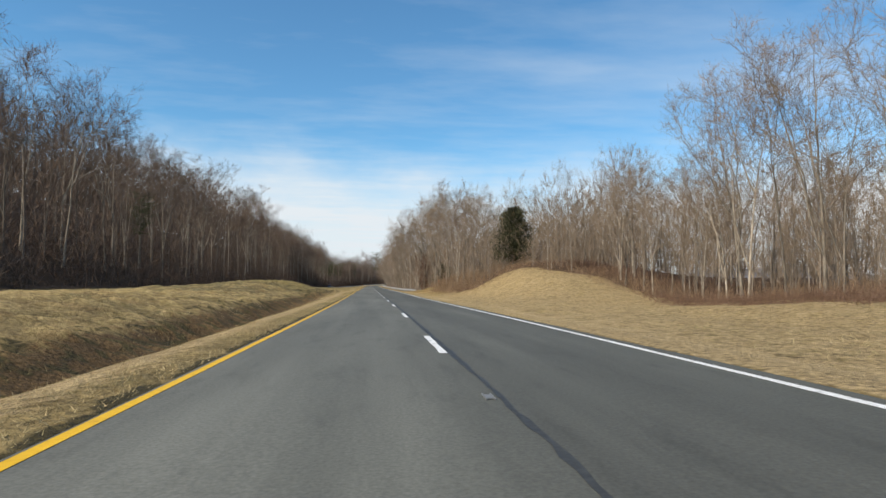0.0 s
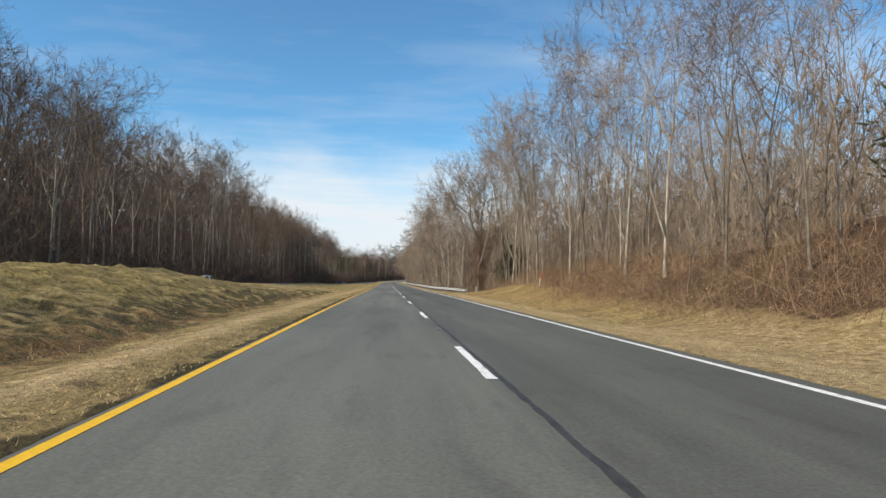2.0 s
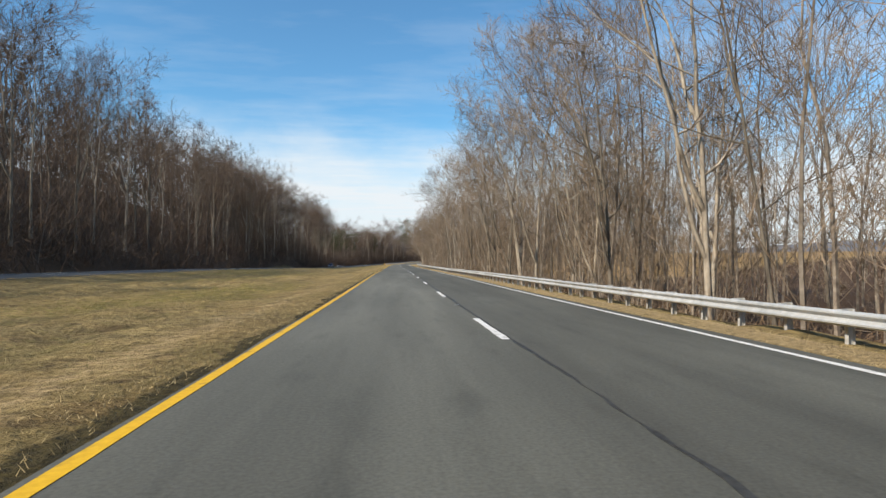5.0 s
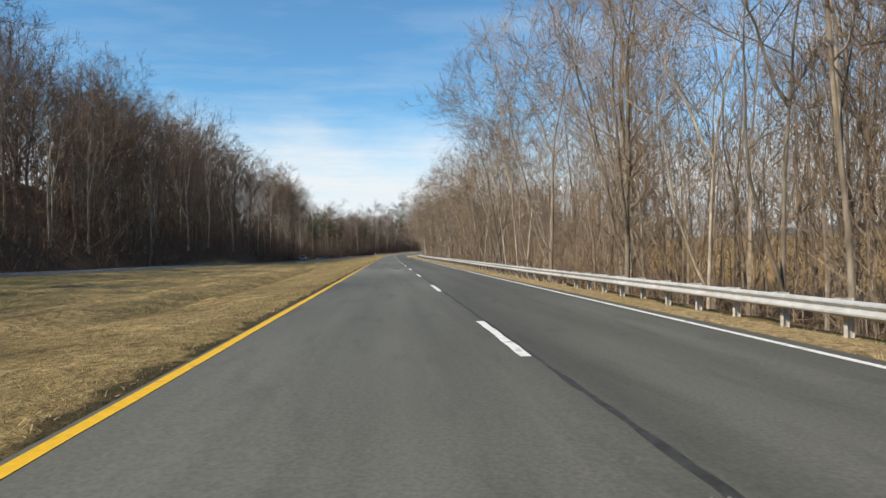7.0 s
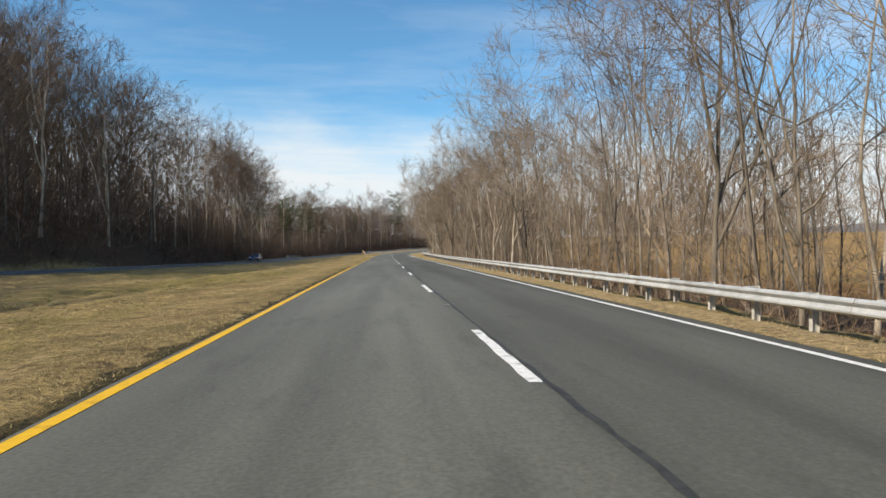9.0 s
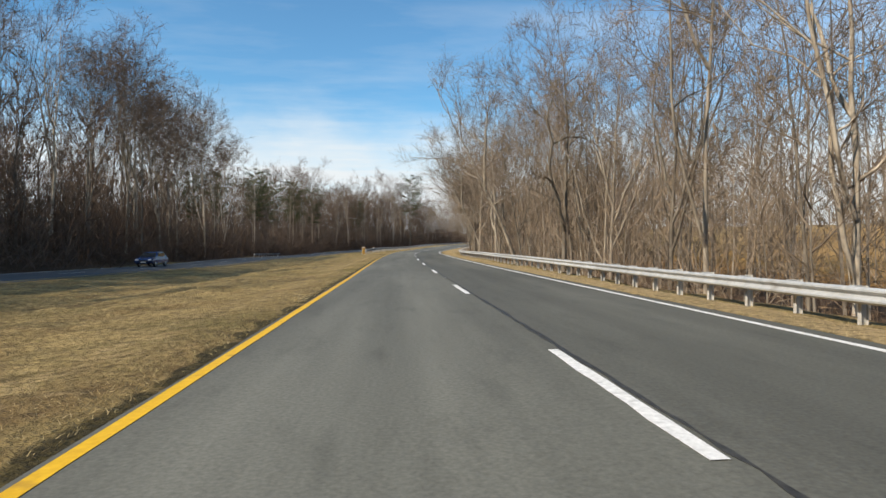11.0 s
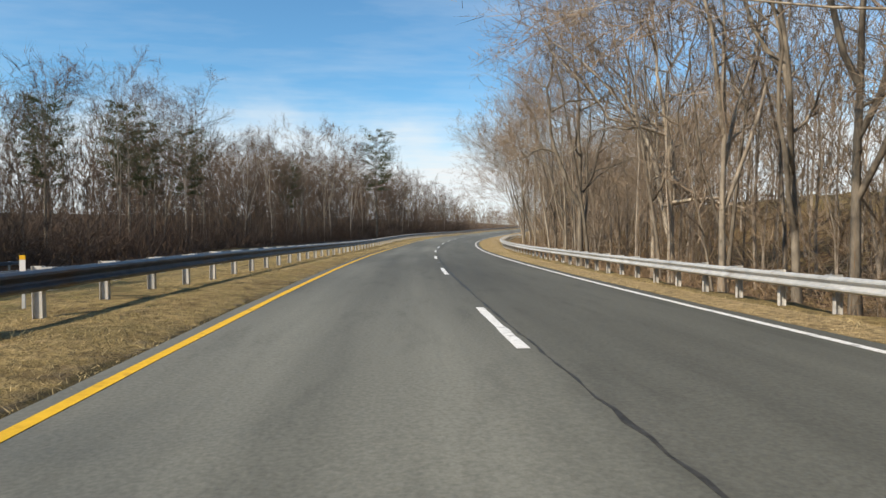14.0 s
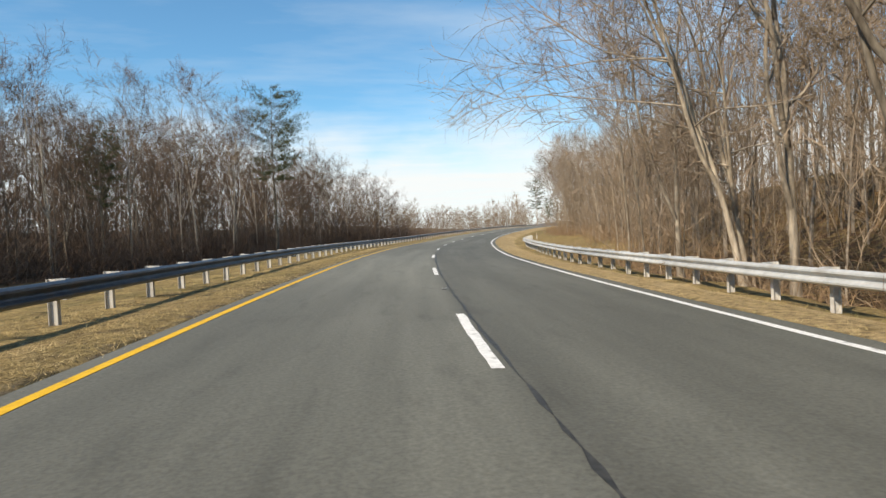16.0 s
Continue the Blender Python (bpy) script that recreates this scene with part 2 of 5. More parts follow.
# left-hand woods take shade-darkened bark and twigs, right-hand woods sun-lightened tan ones
M_BARK_SHADED = material("grey_bark_shaded", (0.085, 0.064, 0.048), (0.24, 0.195, 0.15), 2.0, 0.95, 0, island=0.3)
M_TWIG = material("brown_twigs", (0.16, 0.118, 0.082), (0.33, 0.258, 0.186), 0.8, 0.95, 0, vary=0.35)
M_TWIG_SHADED = material("brown_twigs_shaded", (0.105, 0.074, 0.053), (0.215, 0.157, 0.115), 0.12, 0.95, 0, island=0.25)
M_BARK_SUNLIT = material("tan_bark_sunlit", (0.115, 0.09, 0.068), (0.35, 0.298, 0.235), 2.0, 0.95, 0, island=0.5)
M_TWIG_SUNLIT = material("tan_twigs_sunlit", (0.16, 0.117, 0.078), (0.335, 0.26, 0.182), 0.12, 0.95, 0, island=0.35)
# brush under the left-hand woods, its brown darkened for the shade there
M_THICKET = material("thicket_shaded", (0.075, 0.048, 0.034), (0.16, 0.11, 0.078), 0.25, 0.95, 0, island=0.3)
M_BRUSH = material("brown_brush", (0.15, 0.098, 0.058), (0.32, 0.22, 0.13), 0.25, 0.95, 0, island=0.35)
M_VINE = material("reddish_vines", (0.09, 0.052, 0.033), (0.20, 0.122, 0.078), 0.6, 0.95, 0, island=0.3)
M_NEEDLE = material("dark_needles", (0.038, 0.046, 0.018), (0.10, 0.108, 0.045), 1.2, 0.8, 0, island=0.3)
M_CEDAR = material("cedar_foliage", (0.022, 0.027, 0.011), (0.075, 0.072, 0.030), 1.0, 0.85, 0, island=0.3)
M_STRAW = material("straw_blades", (0.34, 0.26, 0.125), (0.56, 0.44, 0.23), 0.5, 0.9, 0, stain=(0.20, 0.18, 0.06), stain_scale=0.16, stain_at=(0.5, 0.66), island=0.25)
M_STAKE_RED = material("orange_stake_paint", (0.50, 0.07, 0.015), (0.68, 0.12, 0.025), 18, 0.6, 0)
M_GALV = material("galvanised_steel", (0.40, 0.415, 0.415), (0.57, 0.58, 0.575), 3.0, 0.55, 0.05, 0.004, stain=(0.25, 0.22, 0.19), stain_scale=1.5, stain_at=(0.6, 0.8), metal=0.25, vary=0.12)
# steel of the left-hand rails, base colour darkened for their shaded faces
M_STEEL_SHADED = material("weathered_steel_shaded", (0.052, 0.066, 0.086), (0.115, 0.135, 0.162), 3.0, 0.42, 0.05, 0.004, stain=(0.10, 0.075, 0.06), stain_scale=1.5, stain_at=(0.55, 0.75), metal=0.4, vary=0.12)
M_POST = material("pale_weathered_steel", (0.36, 0.35, 0.32), (0.58, 0.56, 0.52), 5, 0.8, 0.1, 0.004, stain=(0.30, 0.26, 0.22), stain_scale=2.5, stain_at=(0.58, 0.75), vary=0.12)
M_WOODPOST = material("weathered_wood", (0.22, 0.22, 0.17), (0.42, 0.41, 0.34), 6, 0.9, 0.5, 0.01, stretch=(4, 4, 0.5))


# ---- the line of the road ----
# Length s in metres along the broken lane line, l metres to its right.
KNOTS = np.arange(-20, 741, 40.0)
BEND = [0.49, 0.38, 0.08, -0.08, 0.0, 0.0, -0.04, 0.15, -0.12, -0.07, 0.07, -0.93, -1.73, -1.89, -2.66, -2.86, -2.98, -3.05, -3.06, -3.06]
RISE = [0.05, -0.04, -0.17, -0.17, -0.27, -0.35, -0.29, -0.34, -0.38, -0.42, -0.48, -0.42, -0.31, -0.16, 0.49, 1.2, 2.35, 3.7, 4.6, 5.0]
BANK = [-1.41, -0.98, -0.04, 0.14, -0.33, 0.14, 0.72, 0.85, 0.03, -0.34, -0.85, -1.05, 0.78, 1.37, 2.29, 1.85, 1.53, 1.31, 1.17, 1.1]
SG = np.arange(-120, 900, 2.0)
HEAD = np.cumsum(np.interp(SG, KNOTS, BEND) * 1e-3) * 2
HEAD -= np.interp(0, SG, HEAD)
RX, RY = np.cumsum(-np.sin(HEAD)) * 2, np.cumsum(np.cos(HEAD)) * 2
RX, RY = RX - np.interp(0, SG, RX), RY - np.interp(0, SG, RY)
RZ = np.convolve(np.pad(np.interp(SG, KNOTS, RISE), 5, mode="edge"), np.ones(11) / 11, "valid")
RB = np.tan(np.radians(np.interp(SG, KNOTS, BANK)))
LANE = 3.66


def step(a, b, x):
    u = np.clip((np.asarray(x, float) - a) / (b - a), 0, 1)
    return u * u * (3 - 2 * u)


def bump(x, at, wide):
    return np.exp(-(((np.asarray(x, float) - at) / wide) ** 2))


def plane(s, l):
    """Height of the road's own plane."""
    return np.interp(s, SG, RZ) - np.clip(l, -9, 9) * np.interp(s, SG, RB)


def spot(s, l):
    h = np.interp(s, SG, HEAD)
    return np.interp(s, SG, RX) + l * np.cos(h), np.interp(s, SG, RY) + l * np.sin(h)


def other_edge(s):
    """How far to the left the near edge of the other carriageway lies."""
    return np.interp(s, [-120, 150, 260, 330, 390, 430, 470, 520, 600, 900], [27, 27, 27.5, 27.5, 23.5, 21.5, 25, 29, 33, 35])


def other_level(s):
    return np.interp(s, [-120, 100, 170, 260, 330, 390, 440, 480, 520, 900], [0.3, 0.2, -0.2, -0.3, -0.5, -0.8, -1.15, -1.6, -2.1, -2.4])


def drain(s, d):
    """A shallow drain that crosses the median aslant."""
    return bump(d, np.interp(s, [230, 270, 283, 299, 318, 345], [7, 7.8, 8.4, 11.8, 13.5, 14.2]), 0.5) * step(225, 250, s) * (1 - step(325, 345, s))


def relief(s, l):
    """Height of the ground over the road's plane."""
    s, l = np.broadcast_arrays(np.asarray(s, float), np.asarray(l, float))
    d, oe, ol = -l, other_edge(s), other_level(s)
    # left: verge, ditch, field with its mound, then the median, the other carriageway and the wooded hill
    left = -0.12 * step(4.2, 6, d)
    left = left - np.interp(s, [-60, 45, 75, 140, 170], [0.85, 0.75, 0.30, 0.15, 0.1]) * bump(d, 7.5, 1.15)
    left = left + np.interp(s, [-60, 62, 108, 140, 168], [0.75, 0.65, 0.85, 0.55, 0]) * step(8, 15, d)
    left = left + 0.85 * bump(s, 97, 22) * bump(d, 16, 6.5)
    left = left + (ol * 0.8 - 0.15) * step(7, 14, d) * step(140, 175, s)
    left = left + 0.12 * np.sin(s * 0.11 + d * 0.3) * step(6, 12, d) * (1 - step(20, 24, d))
    left = left + 0.14 * bump(s, 452, 30) * step(4.0, 5.5, d)
    left = left - 0.17 * drain(s, d)
    w = step(oe - 3.5 - 9 * step(350, 420, s), oe - 0.6, d)
    left = left * (1 - w) + ol * w
    slope = np.interp(s, [-60, 330, 400, 450, 800], [0.62, 0.62, 0.34, 0.10, 0.08])
    climb = np.clip(d - (oe + 11.5), 0, None)
    left = left + 40 * (1 - np.exp(-climb * slope / 40)) + 1.2 * step(0, 6, climb) * (1 - step(430, 460, s)) + (2.0 * bump(s, 375, 28) + 1.7 * bump(s, 432, 20)) * step(0, 5, climb) * (1 - step(10, 30, climb))
    # right: verge, then a grassed bank and mound, then low ground behind the rail and a field that climbs
    right = -0.2 * step(4.6, 6.4, l) - 0.18 * step(5.6, 6.8, l) * step(138, 150, s)
    near = 1 - step(128, 152, s)
    right = right + near * (1 - step(30, 50, s)) * 1.4 * step(13, 30, l)
    mound = 4.7 * bump(s, 84, 19) * step(8.5, 19, l) * (1 - 0.75 * step(24, 60, l))
    right = right + np.maximum(mound, near * np.interp(s, [66, 90, 112, 128], [0, 3.2, 2.8, 2.0]) * step(7.2, 16, l))
    low = step(138, 156, s)
    dip = np.interp(s, [150, 164, 200, 420, 460, 540, 570], [0.35, 0.5, 2.3, 2.0, 1.3, 1.0, 0.3])
    right = right - low * dip * step(7.6, 11.5, l)
    field = np.interp(s, [150, 230, 300, 420, 460, 540, 600], [1.5, 4.0, 7.0, 7.0, 6.5, 7, 5])
    start = np.interp(s, [150, 300, 430, 470, 540, 600], [40, 26, 22, 17, 12, 9])
    right = right + low * field * step(start, start + np.interp(s, [400, 470], [70, 30]), l)
    right = right + 3.0 * step(200, 420, l) + 0.1 * np.sin(s * 0.17 + l * 0.5) * step(8, 12, l)
    return np.where(l < 0, left, right)


def ground_z(s, l):
    return plane(s, l) + relief(s, l)


def on_ground(s, l, sink=0.0):
    x, y = spot(s, l)
    return float(x), float(y), float(ground_z(s, l)) - sink


# ---- mesh helpers ----
def mesh_of(name, verts, faces, mats, index=None, smooth=False):
    """A mesh from arrays of corners and triangles."""
    verts, faces = np.asarray(verts, np.float32), np.asarray(faces, np.int32)
    me = bpy.data.meshes.new(name)
    me.vertices.add(len(verts))
    me.vertices.foreach_set("co", verts.ravel())
    me.loops.add(faces.size)
    me.loops.foreach_set("vertex_index", faces.ravel())
    me.polygons.add(len(faces))
    size = faces.shape[1]
    me.polygons.foreach_set("loop_start", np.arange(0, faces.size, size, dtype=np.int32))
    me.polygons.foreach_set("use_smooth", np.full(len(faces), smooth))
    for m in mats:
        me.materials.append(m)
    if index is not None:
        me.polygons.foreach_set("material_index", np.asarray(index, np.int32))
    me.update(calc_edges=True)
    return me


def join(pieces):
    """One pair of arrays out of several pairs."""
    v, f, at = [], [], 0
    for a, b in pieces:
        v.append(a)
        f.append(np.asarray(b) + at)
        at += len(a)
    return np.concatenate(v), np.concatenate(f)


def part(name, bm, mat, parent, label="", smooth=False):
    me = bpy.data.meshes.new(name)
    bm.to_mesh(me)
    bm.free()
    me.materials.append(mat)
    if smooth:
        me.polygons.foreach_set("use_smooth", np.full(len(me.polygons), True))
    ob = new(name, me)
    ob.parent = parent
    if label:
        ob["label"] = label
    return ob


def box(x0, x1, y0, y1, z0, z1, bevel=0.0, taper=None):
    bm = bmesh.new()
    bmesh.ops.create_cube(bm, size=1)
    for v in bm.verts:
        top = v.co.z > 0
        v.co = ((x0 + x1) / 2 + v.co.x * (x1 - x0), (y0 + y1) / 2 + v.co.y * (y1 - y0), (z0 + z1) / 2 + v.co.z * (z1 - z0))
        if taper and top:
            cx, cy = (x0 + x1) / 2, (y0 + y1) / 2
            v.co.x, v.co.y = cx + (v.co.x - cx) * taper[0], cy + (v.co.y - cy) * taper[1] + (taper[2] if len(taper) > 2 else 0)
    if bevel:
        bmesh.ops.bevel(bm, geom=list(bm.edges), offset=bevel, segments=2, affect="EDGES", clamp_overlap=True)
    return bm


def cyl(x, y, z, r, depth, axis="X", seg=20):
    bm = bmesh.new()
    bmesh.ops.create_cone(bm, cap_ends=True, segments=seg, radius1=r, radius2=r, depth=depth)
    if axis == "X":
        bmesh.ops.rotate(bm, verts=bm.verts, matrix=Matrix.Rotation(radians(90), 3, "Y"))
    if axis == "Y":
        bmesh.ops.rotate(bm, verts=bm.verts, matrix=Matrix.Rotation(radians(90), 3, "X"))
    bmesh.ops.translate(bm, verts=bm.verts, vec=(x, y, z))
    return bm


def ribbon(s0, s1, l0, l1, lift, gap=2.0, ragged=0.0, level=None, seed=1, thick=0.0):
    """A strip that follows the road between two lengths and two offsets; the offsets may be functions of s."""
    s = np.linspace(s0, s1, max(2, int((s1 - s0) / gap) + 1))
    rng = np.random.RandomState(seed)
    a = (l0(s) if callable(l0) else np.full_like(s, l0)) + rng.uniform(-ragged, ragged, len(s))
    b = (l1(s) if callable(l1) else np.full_like(s, l1)) + rng.uniform(-ragged, ragged, len(s))
    rows = []
    for l in (a, b):
        x, y = spot(s, l)
        z = (plane(s, l) if level is None else level(s, l)) + lift
        rows.append(np.stack([x, y, z], -1))
    n = len(s)
    v = np.concatenate(rows)
    i = np.arange(n - 1)
    f = np.stack([i, i + n, i + n + 1, i + 1], -1)
    if thick:
        low = v - (0, 0, thick)
        v = np.concatenate([v, low])
        f = np.concatenate([f, np.stack([i + 2 * n, i, i + 1, i + 2 * n + 1], -1), np.stack([i + n, i + 3 * n, i + 3 * n + 1, i + n + 1], -1)])
    return v, f, (s, a, b)


# ---- ground ----
def build_ground():
    s = np.concatenate([np.arange(-80, 4, 3.0), np.arange(4, 30, 0.6), np.arange(30, 150, 0.42), np.arange(150, 200, 0.6), np.arange(200, 560, 0.8), np.arange(560, 801, 2.5)])
    l = np.concatenate([-np.geomspace(170, 30, 14), -np.arange(28.5, 19.5, -0.9), -np.arange(19.5, 4.1, -0.4), [-3.92, -3.74, -3.6, 3.6, 3.86, 4.06, 4.22], np.arange(4.4, 9, 0.45), np.arange(9.2, 18, 0.75), np.arange(18.6, 30, 1.5), np.geomspace(32, 170, 14)])
    S, L = np.meshgrid(s, l, indexing="ij")
    X, Y = spot(S, L)
    R = relief(S, L)
    rough = np.array([noise.noise((x * 0.9, y * 0.9, 0.3)) * 0.09 + noise.noise((x * 0.23, y * 0.23, 4.1)) * 0.13 for x, y in zip(X.ravel(), Y.ravel())]).reshape(S.shape)
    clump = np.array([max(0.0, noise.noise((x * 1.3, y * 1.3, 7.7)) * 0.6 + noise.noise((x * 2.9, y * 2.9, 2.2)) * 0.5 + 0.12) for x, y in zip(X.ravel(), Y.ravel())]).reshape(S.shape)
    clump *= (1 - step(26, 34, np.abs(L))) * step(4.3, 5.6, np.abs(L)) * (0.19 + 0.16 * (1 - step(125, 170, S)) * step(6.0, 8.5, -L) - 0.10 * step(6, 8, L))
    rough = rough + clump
    oe = other_edge(S)
    under = (np.abs(L) < 3.7) | ((-L > oe + 1.2) & (-L < oe + 8.4))
    Z = plane(S, L) + R + rough * step(5.0, 8.0, np.abs(L)) * (1 - step(oe - 2, oe, -L) * (1 - step(oe + 9, oe + 11, -L)))
    Z = np.where(under, Z - 0.25, Z - 0.03 * (1 - step(4.0, 4.5, np.abs(L))))
    ns, nl = S.shape
    v = np.stack([X, Y, Z], -1).reshape(-1, 3)
    i = np.arange(ns - 1)[:, None] * nl + np.arange(nl - 1)[None]
    f = np.stack([i, i + 1, i + nl + 1, i + nl], -1).reshape(-1, 4)
    # outwards to the horizon, from the rim of the fine sheet
    rim = np.concatenate([np.arange(nl), np.arange(1, ns) * nl + nl - 1, (ns - 1) * nl + np.arange(nl - 2, -1, -1), np.arange(ns - 2, 0, -1) * nl])
    mid = np.array([-10.0, 350.0])
    out = [v]
    ring = rim
    base = len(v)
    for far, lift in ((250, 3.0), (900, 14.0), (4200, 22.0)):
        way = v[rim, :2] - mid
        way /= np.linalg.norm(way, axis=1)[:, None]
        p = np.concatenate([v[rim, :2] + way * far, (v[rim, 2] * (0.6 if far < 500 else 0.2) + lift * (0.6 + 0.4 * np.sin(np.arctan2(way[:, 1], way[:, 0]) * 5)))[:, None]], 1)
        out.append(p)
        nxt = base + np.arange(len(rim))
        f = np.concatenate([f, np.stack([ring, nxt, np.roll(nxt, -1), np.roll(ring, -1)], -1)])
        ring, base = nxt, base + len(rim)
    me = mesh_of("ground", np.concatenate(out), f, [M_GROUND], smooth=True)
    total = sum(len(p) for p in out)
    d = -L
    litter = np.where(L < 0, step(oe + 8.3, oe + 10.2, d), 0)
    edge = np.interp(S, [-80, 20, 42, 50, 70, 82, 100, 118, 146, 158, 172, 420, 520, 545, 560, 620], [19, 20, 26, 26, 24, 9.4, 9.4, 11.5, 11.5, 12.5, 8.2, 7.4, 7.4, 9, 15, 15])
    litter = np.maximum(litter, np.where(L > 0, step(edge - 1, edge + 2, L) * (1 - 0.85 * step(33, 42, L) * step(262, 285, S)) * (1 - 0.5 * step(400, 470, S)), 0))
    litter = np.maximum(litter, np.where(L > 0, 0.27 * step(6.6, 8.5, L) * step(88, 104, S) * (1 - step(146, 156, S)), 0))
    # darker brown along the ditch, over the field and in the drain
    brown_patch = np.where(L < 0, bump(d, 7.8, 1.7) * np.interp(S, [-60, 60, 100, 132, 155], [1.1, 0.8, 0.5, 0.4, 0.1]), 0)
    brown_patch = np.maximum(brown_patch, np.where(L < 0, 0.34 * bump(d, 13, 8) * (1 - step(120, 160, S)), 0))
    brown_patch = np.maximum(brown_patch, np.where(L < 0, 0.5 * drain(S, d), 0))
    lush = np.where(L < 0, step(4.6, 7.5, d) * (0.27 + 0.16 * np.sin(S * 0.05 + L * 0.2) + 0.12 * np.sin(S * 0.19 - L * 0.33)) * step(60, 130, S) * (1 - 0.25 * step(330, 420, S)) + 0.28 * step(7, 10, d) * (1 - step(90, 140, S)), 0.0)
    gravel = np.where(L < 0, (0.2 + 0.35 * step(425, 445, S)) * (1 - step(3.9, 4.2 + 0.5 * step(425, 445, S), d)), (1 - step(4.0, 4.25, L)) * np.interp(S, [0, 100, 480, 510], [0.4, 0.2, 0.15, 0.3]))
    pale = np.where(L < 0, 0.62 * bump(d, 5.3, 0.9) * (1 - 0.45 * step(120, 220, S)), 0.5 * step(5.2, 7, L) * (1 - step(80, 102, S)))
    pale = np.where((L > 0) & (S > 150), 0.55 * step(38, 46, L), pale)
    pale = np.where(L > 0, np.maximum(pale, 0.62 * step(4.0, 4.2, L) * (1 - step(6.4, 7.4, L))), pale)
    tussock = np.where(L < 0, (np.interp(S, [60, 100], [0.22, 0.30]) * step(6.1, 7.4, d) + 0.10 * bump(d, 8.6, 1.6)) * (1 - 0.45 * step(9.8, 12.5, d)) * (1 - step(22, 26, d)) * (1 - step(135, 170, S)) + 0.5 * (1 - step(3.85, 4.25, d)), 0) + np.where(L < 0, 0.24 * step(4.2, 5.0, d) * step(432, 445, S) * (1 - step(10, 14, d)), 0)
    golden = np.where(L > 0, 0.46 * step(24, 32, L) * step(258, 285, S) * (1 - step(430, 470, S)) + 0.28 * step(17, 24, L) * step(490, 510, S) * (1 - step(600, 630, S)) + 0.36 * step(6.2, 7.6, L) * (1 - step(14, 18, L)) * step(84, 98, S) * (1 - step(146, 154, S)), 0)
    for name, val in (("lush", lush), ("litter", litter), ("brown_patch", brown_patch), ("gravel", gravel), ("clump", np.clip(clump * 4.5, 0, 1)), ("pale", pale), ("tussock", tussock), ("golden", golden)):
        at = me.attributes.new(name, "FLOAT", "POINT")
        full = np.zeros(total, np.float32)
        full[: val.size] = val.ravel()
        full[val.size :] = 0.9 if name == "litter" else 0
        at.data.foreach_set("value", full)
    ob = new("ground", me)
    return tagged(ob, "straw-coloured winter grass with brown leaf litter under the woods", "ground", kind="structure")


def build_ridge():
    """Low wooded hills far off, at the end of the view along the bend."""
    a = np.radians(np.linspace(-75, 40, 60))
    rows = []
    for r, k in ((1900, 0.0), (2250, 0.75), (2600, 1.0), (3100, 0.0)):
        h = k * (62 + 26 * np.sin(a * 7.3) + 14 * np.sin(a * 17 + 1) + 5 * np.sin(a * 41))
        rows.append(np.stack([r * -np.sin(a), 400 + r * np.cos(a), h - 6], -1))
    v = np.concatenate(rows)
    i = (np.arange(3)[:, None] * 60 + np.arange(59)[None]).ravel()
    f = np.stack([i, i + 1, i + 61, i + 60], -1)
    # haze of the distance is mixed into the hills' blue-grey colour
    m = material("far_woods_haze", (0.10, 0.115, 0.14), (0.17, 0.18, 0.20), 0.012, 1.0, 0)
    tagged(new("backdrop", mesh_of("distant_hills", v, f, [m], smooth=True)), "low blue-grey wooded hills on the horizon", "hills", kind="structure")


build_ground()
build_ridge()


# ---- roads ----
def road_mesh(name, s0, s1, l0, l1, lift, mat, level=None):
    s = np.arange(s0, s1 + 0.1, 2.0)
    cols = np.linspace(0, 1, 9)
    a = l0(s) if callable(l0) else np.full_like(s, l0)
    b = l1(s) if callable(l1) else np.full_like(s, l1)
    L = a[:, None] + (b - a)[:, None] * cols[None]
    S = np.repeat(s[:, None], len(cols), 1)
    X, Y = spot(S, L)
    Z = (plane(S, L) if level is None else level(S, L)) + lift
    v = np.stack([X, Y, Z], -1)
    v = np.concatenate([v[:, :1] - (0, 0, 0.3), v, v[:, -1:] - (0, 0, 0.3)], 1)
    U = np.concatenate([L[:, :1], L, L[:, -1:]], 1)
    V = np.repeat(s[:, None], len(cols) + 2, 1)
    ns, nl = V.shape
    i = np.arange(ns - 1)[:, None] * nl + np.arange(nl - 1)[None]
    f = np.stack([i, i + 1, i + nl + 1, i + nl], -1).reshape(-1, 4)
    me = mesh_of(name, v.reshape(-1, 3), f, [mat])
    uv = me.uv_layers.new(name="road")
    idx = f.ravel()
    uv.data.foreach_set("uv", np.stack([U.ravel()[idx], V.ravel()[idx]], -1).astype(np.float32).ravel())
    return me


road = new("road", road_mesh("road", -60, 790, lambda s: -np.interp(s, [420, 460, 700], [3.765, 3.93, 3.93]) + 0.025 * np.sin(s * 0.9) * np.sin(s * 0.23), lambda s: np.interp(s, [0, 515, 540, 560, 700], [3.99, 4.02, 4.22, 4.6, 4.6]) + 0.03 * np.sin(s * 0.7), 0.0, M_ROAD))
tagged(road, "two-lane grey worn asphalt carriageway with painted lines", "road", kind="structure")


def stripe(name, s0, s1, l0, l1, mat, parent, label="", gap=2.0, ragged=0.0, lift=0.005, level=None, seed=1):
    v, f, _ = ribbon(s0, s1, l0, l1, lift, gap, ragged, level, seed, thick=0.003)
    ob = new(name, mesh_of(name, v, f, [mat]))
    ob.parent = parent
    if label:
        ob["label"] = label
    return ob


def white_line(s):
    """The outer edge line, which draws away from the lane line in the bend."""
    return np.interp(s, [515, 540, 560], [LANE, LANE + 0.22, LANE + 0.58])


stripe("yellow_edge_line", -58, 788, -LANE - 0.055, -LANE + 0.07, M_YELLOW, road, "solid yellow painted edge line", 1.0, 0.006)
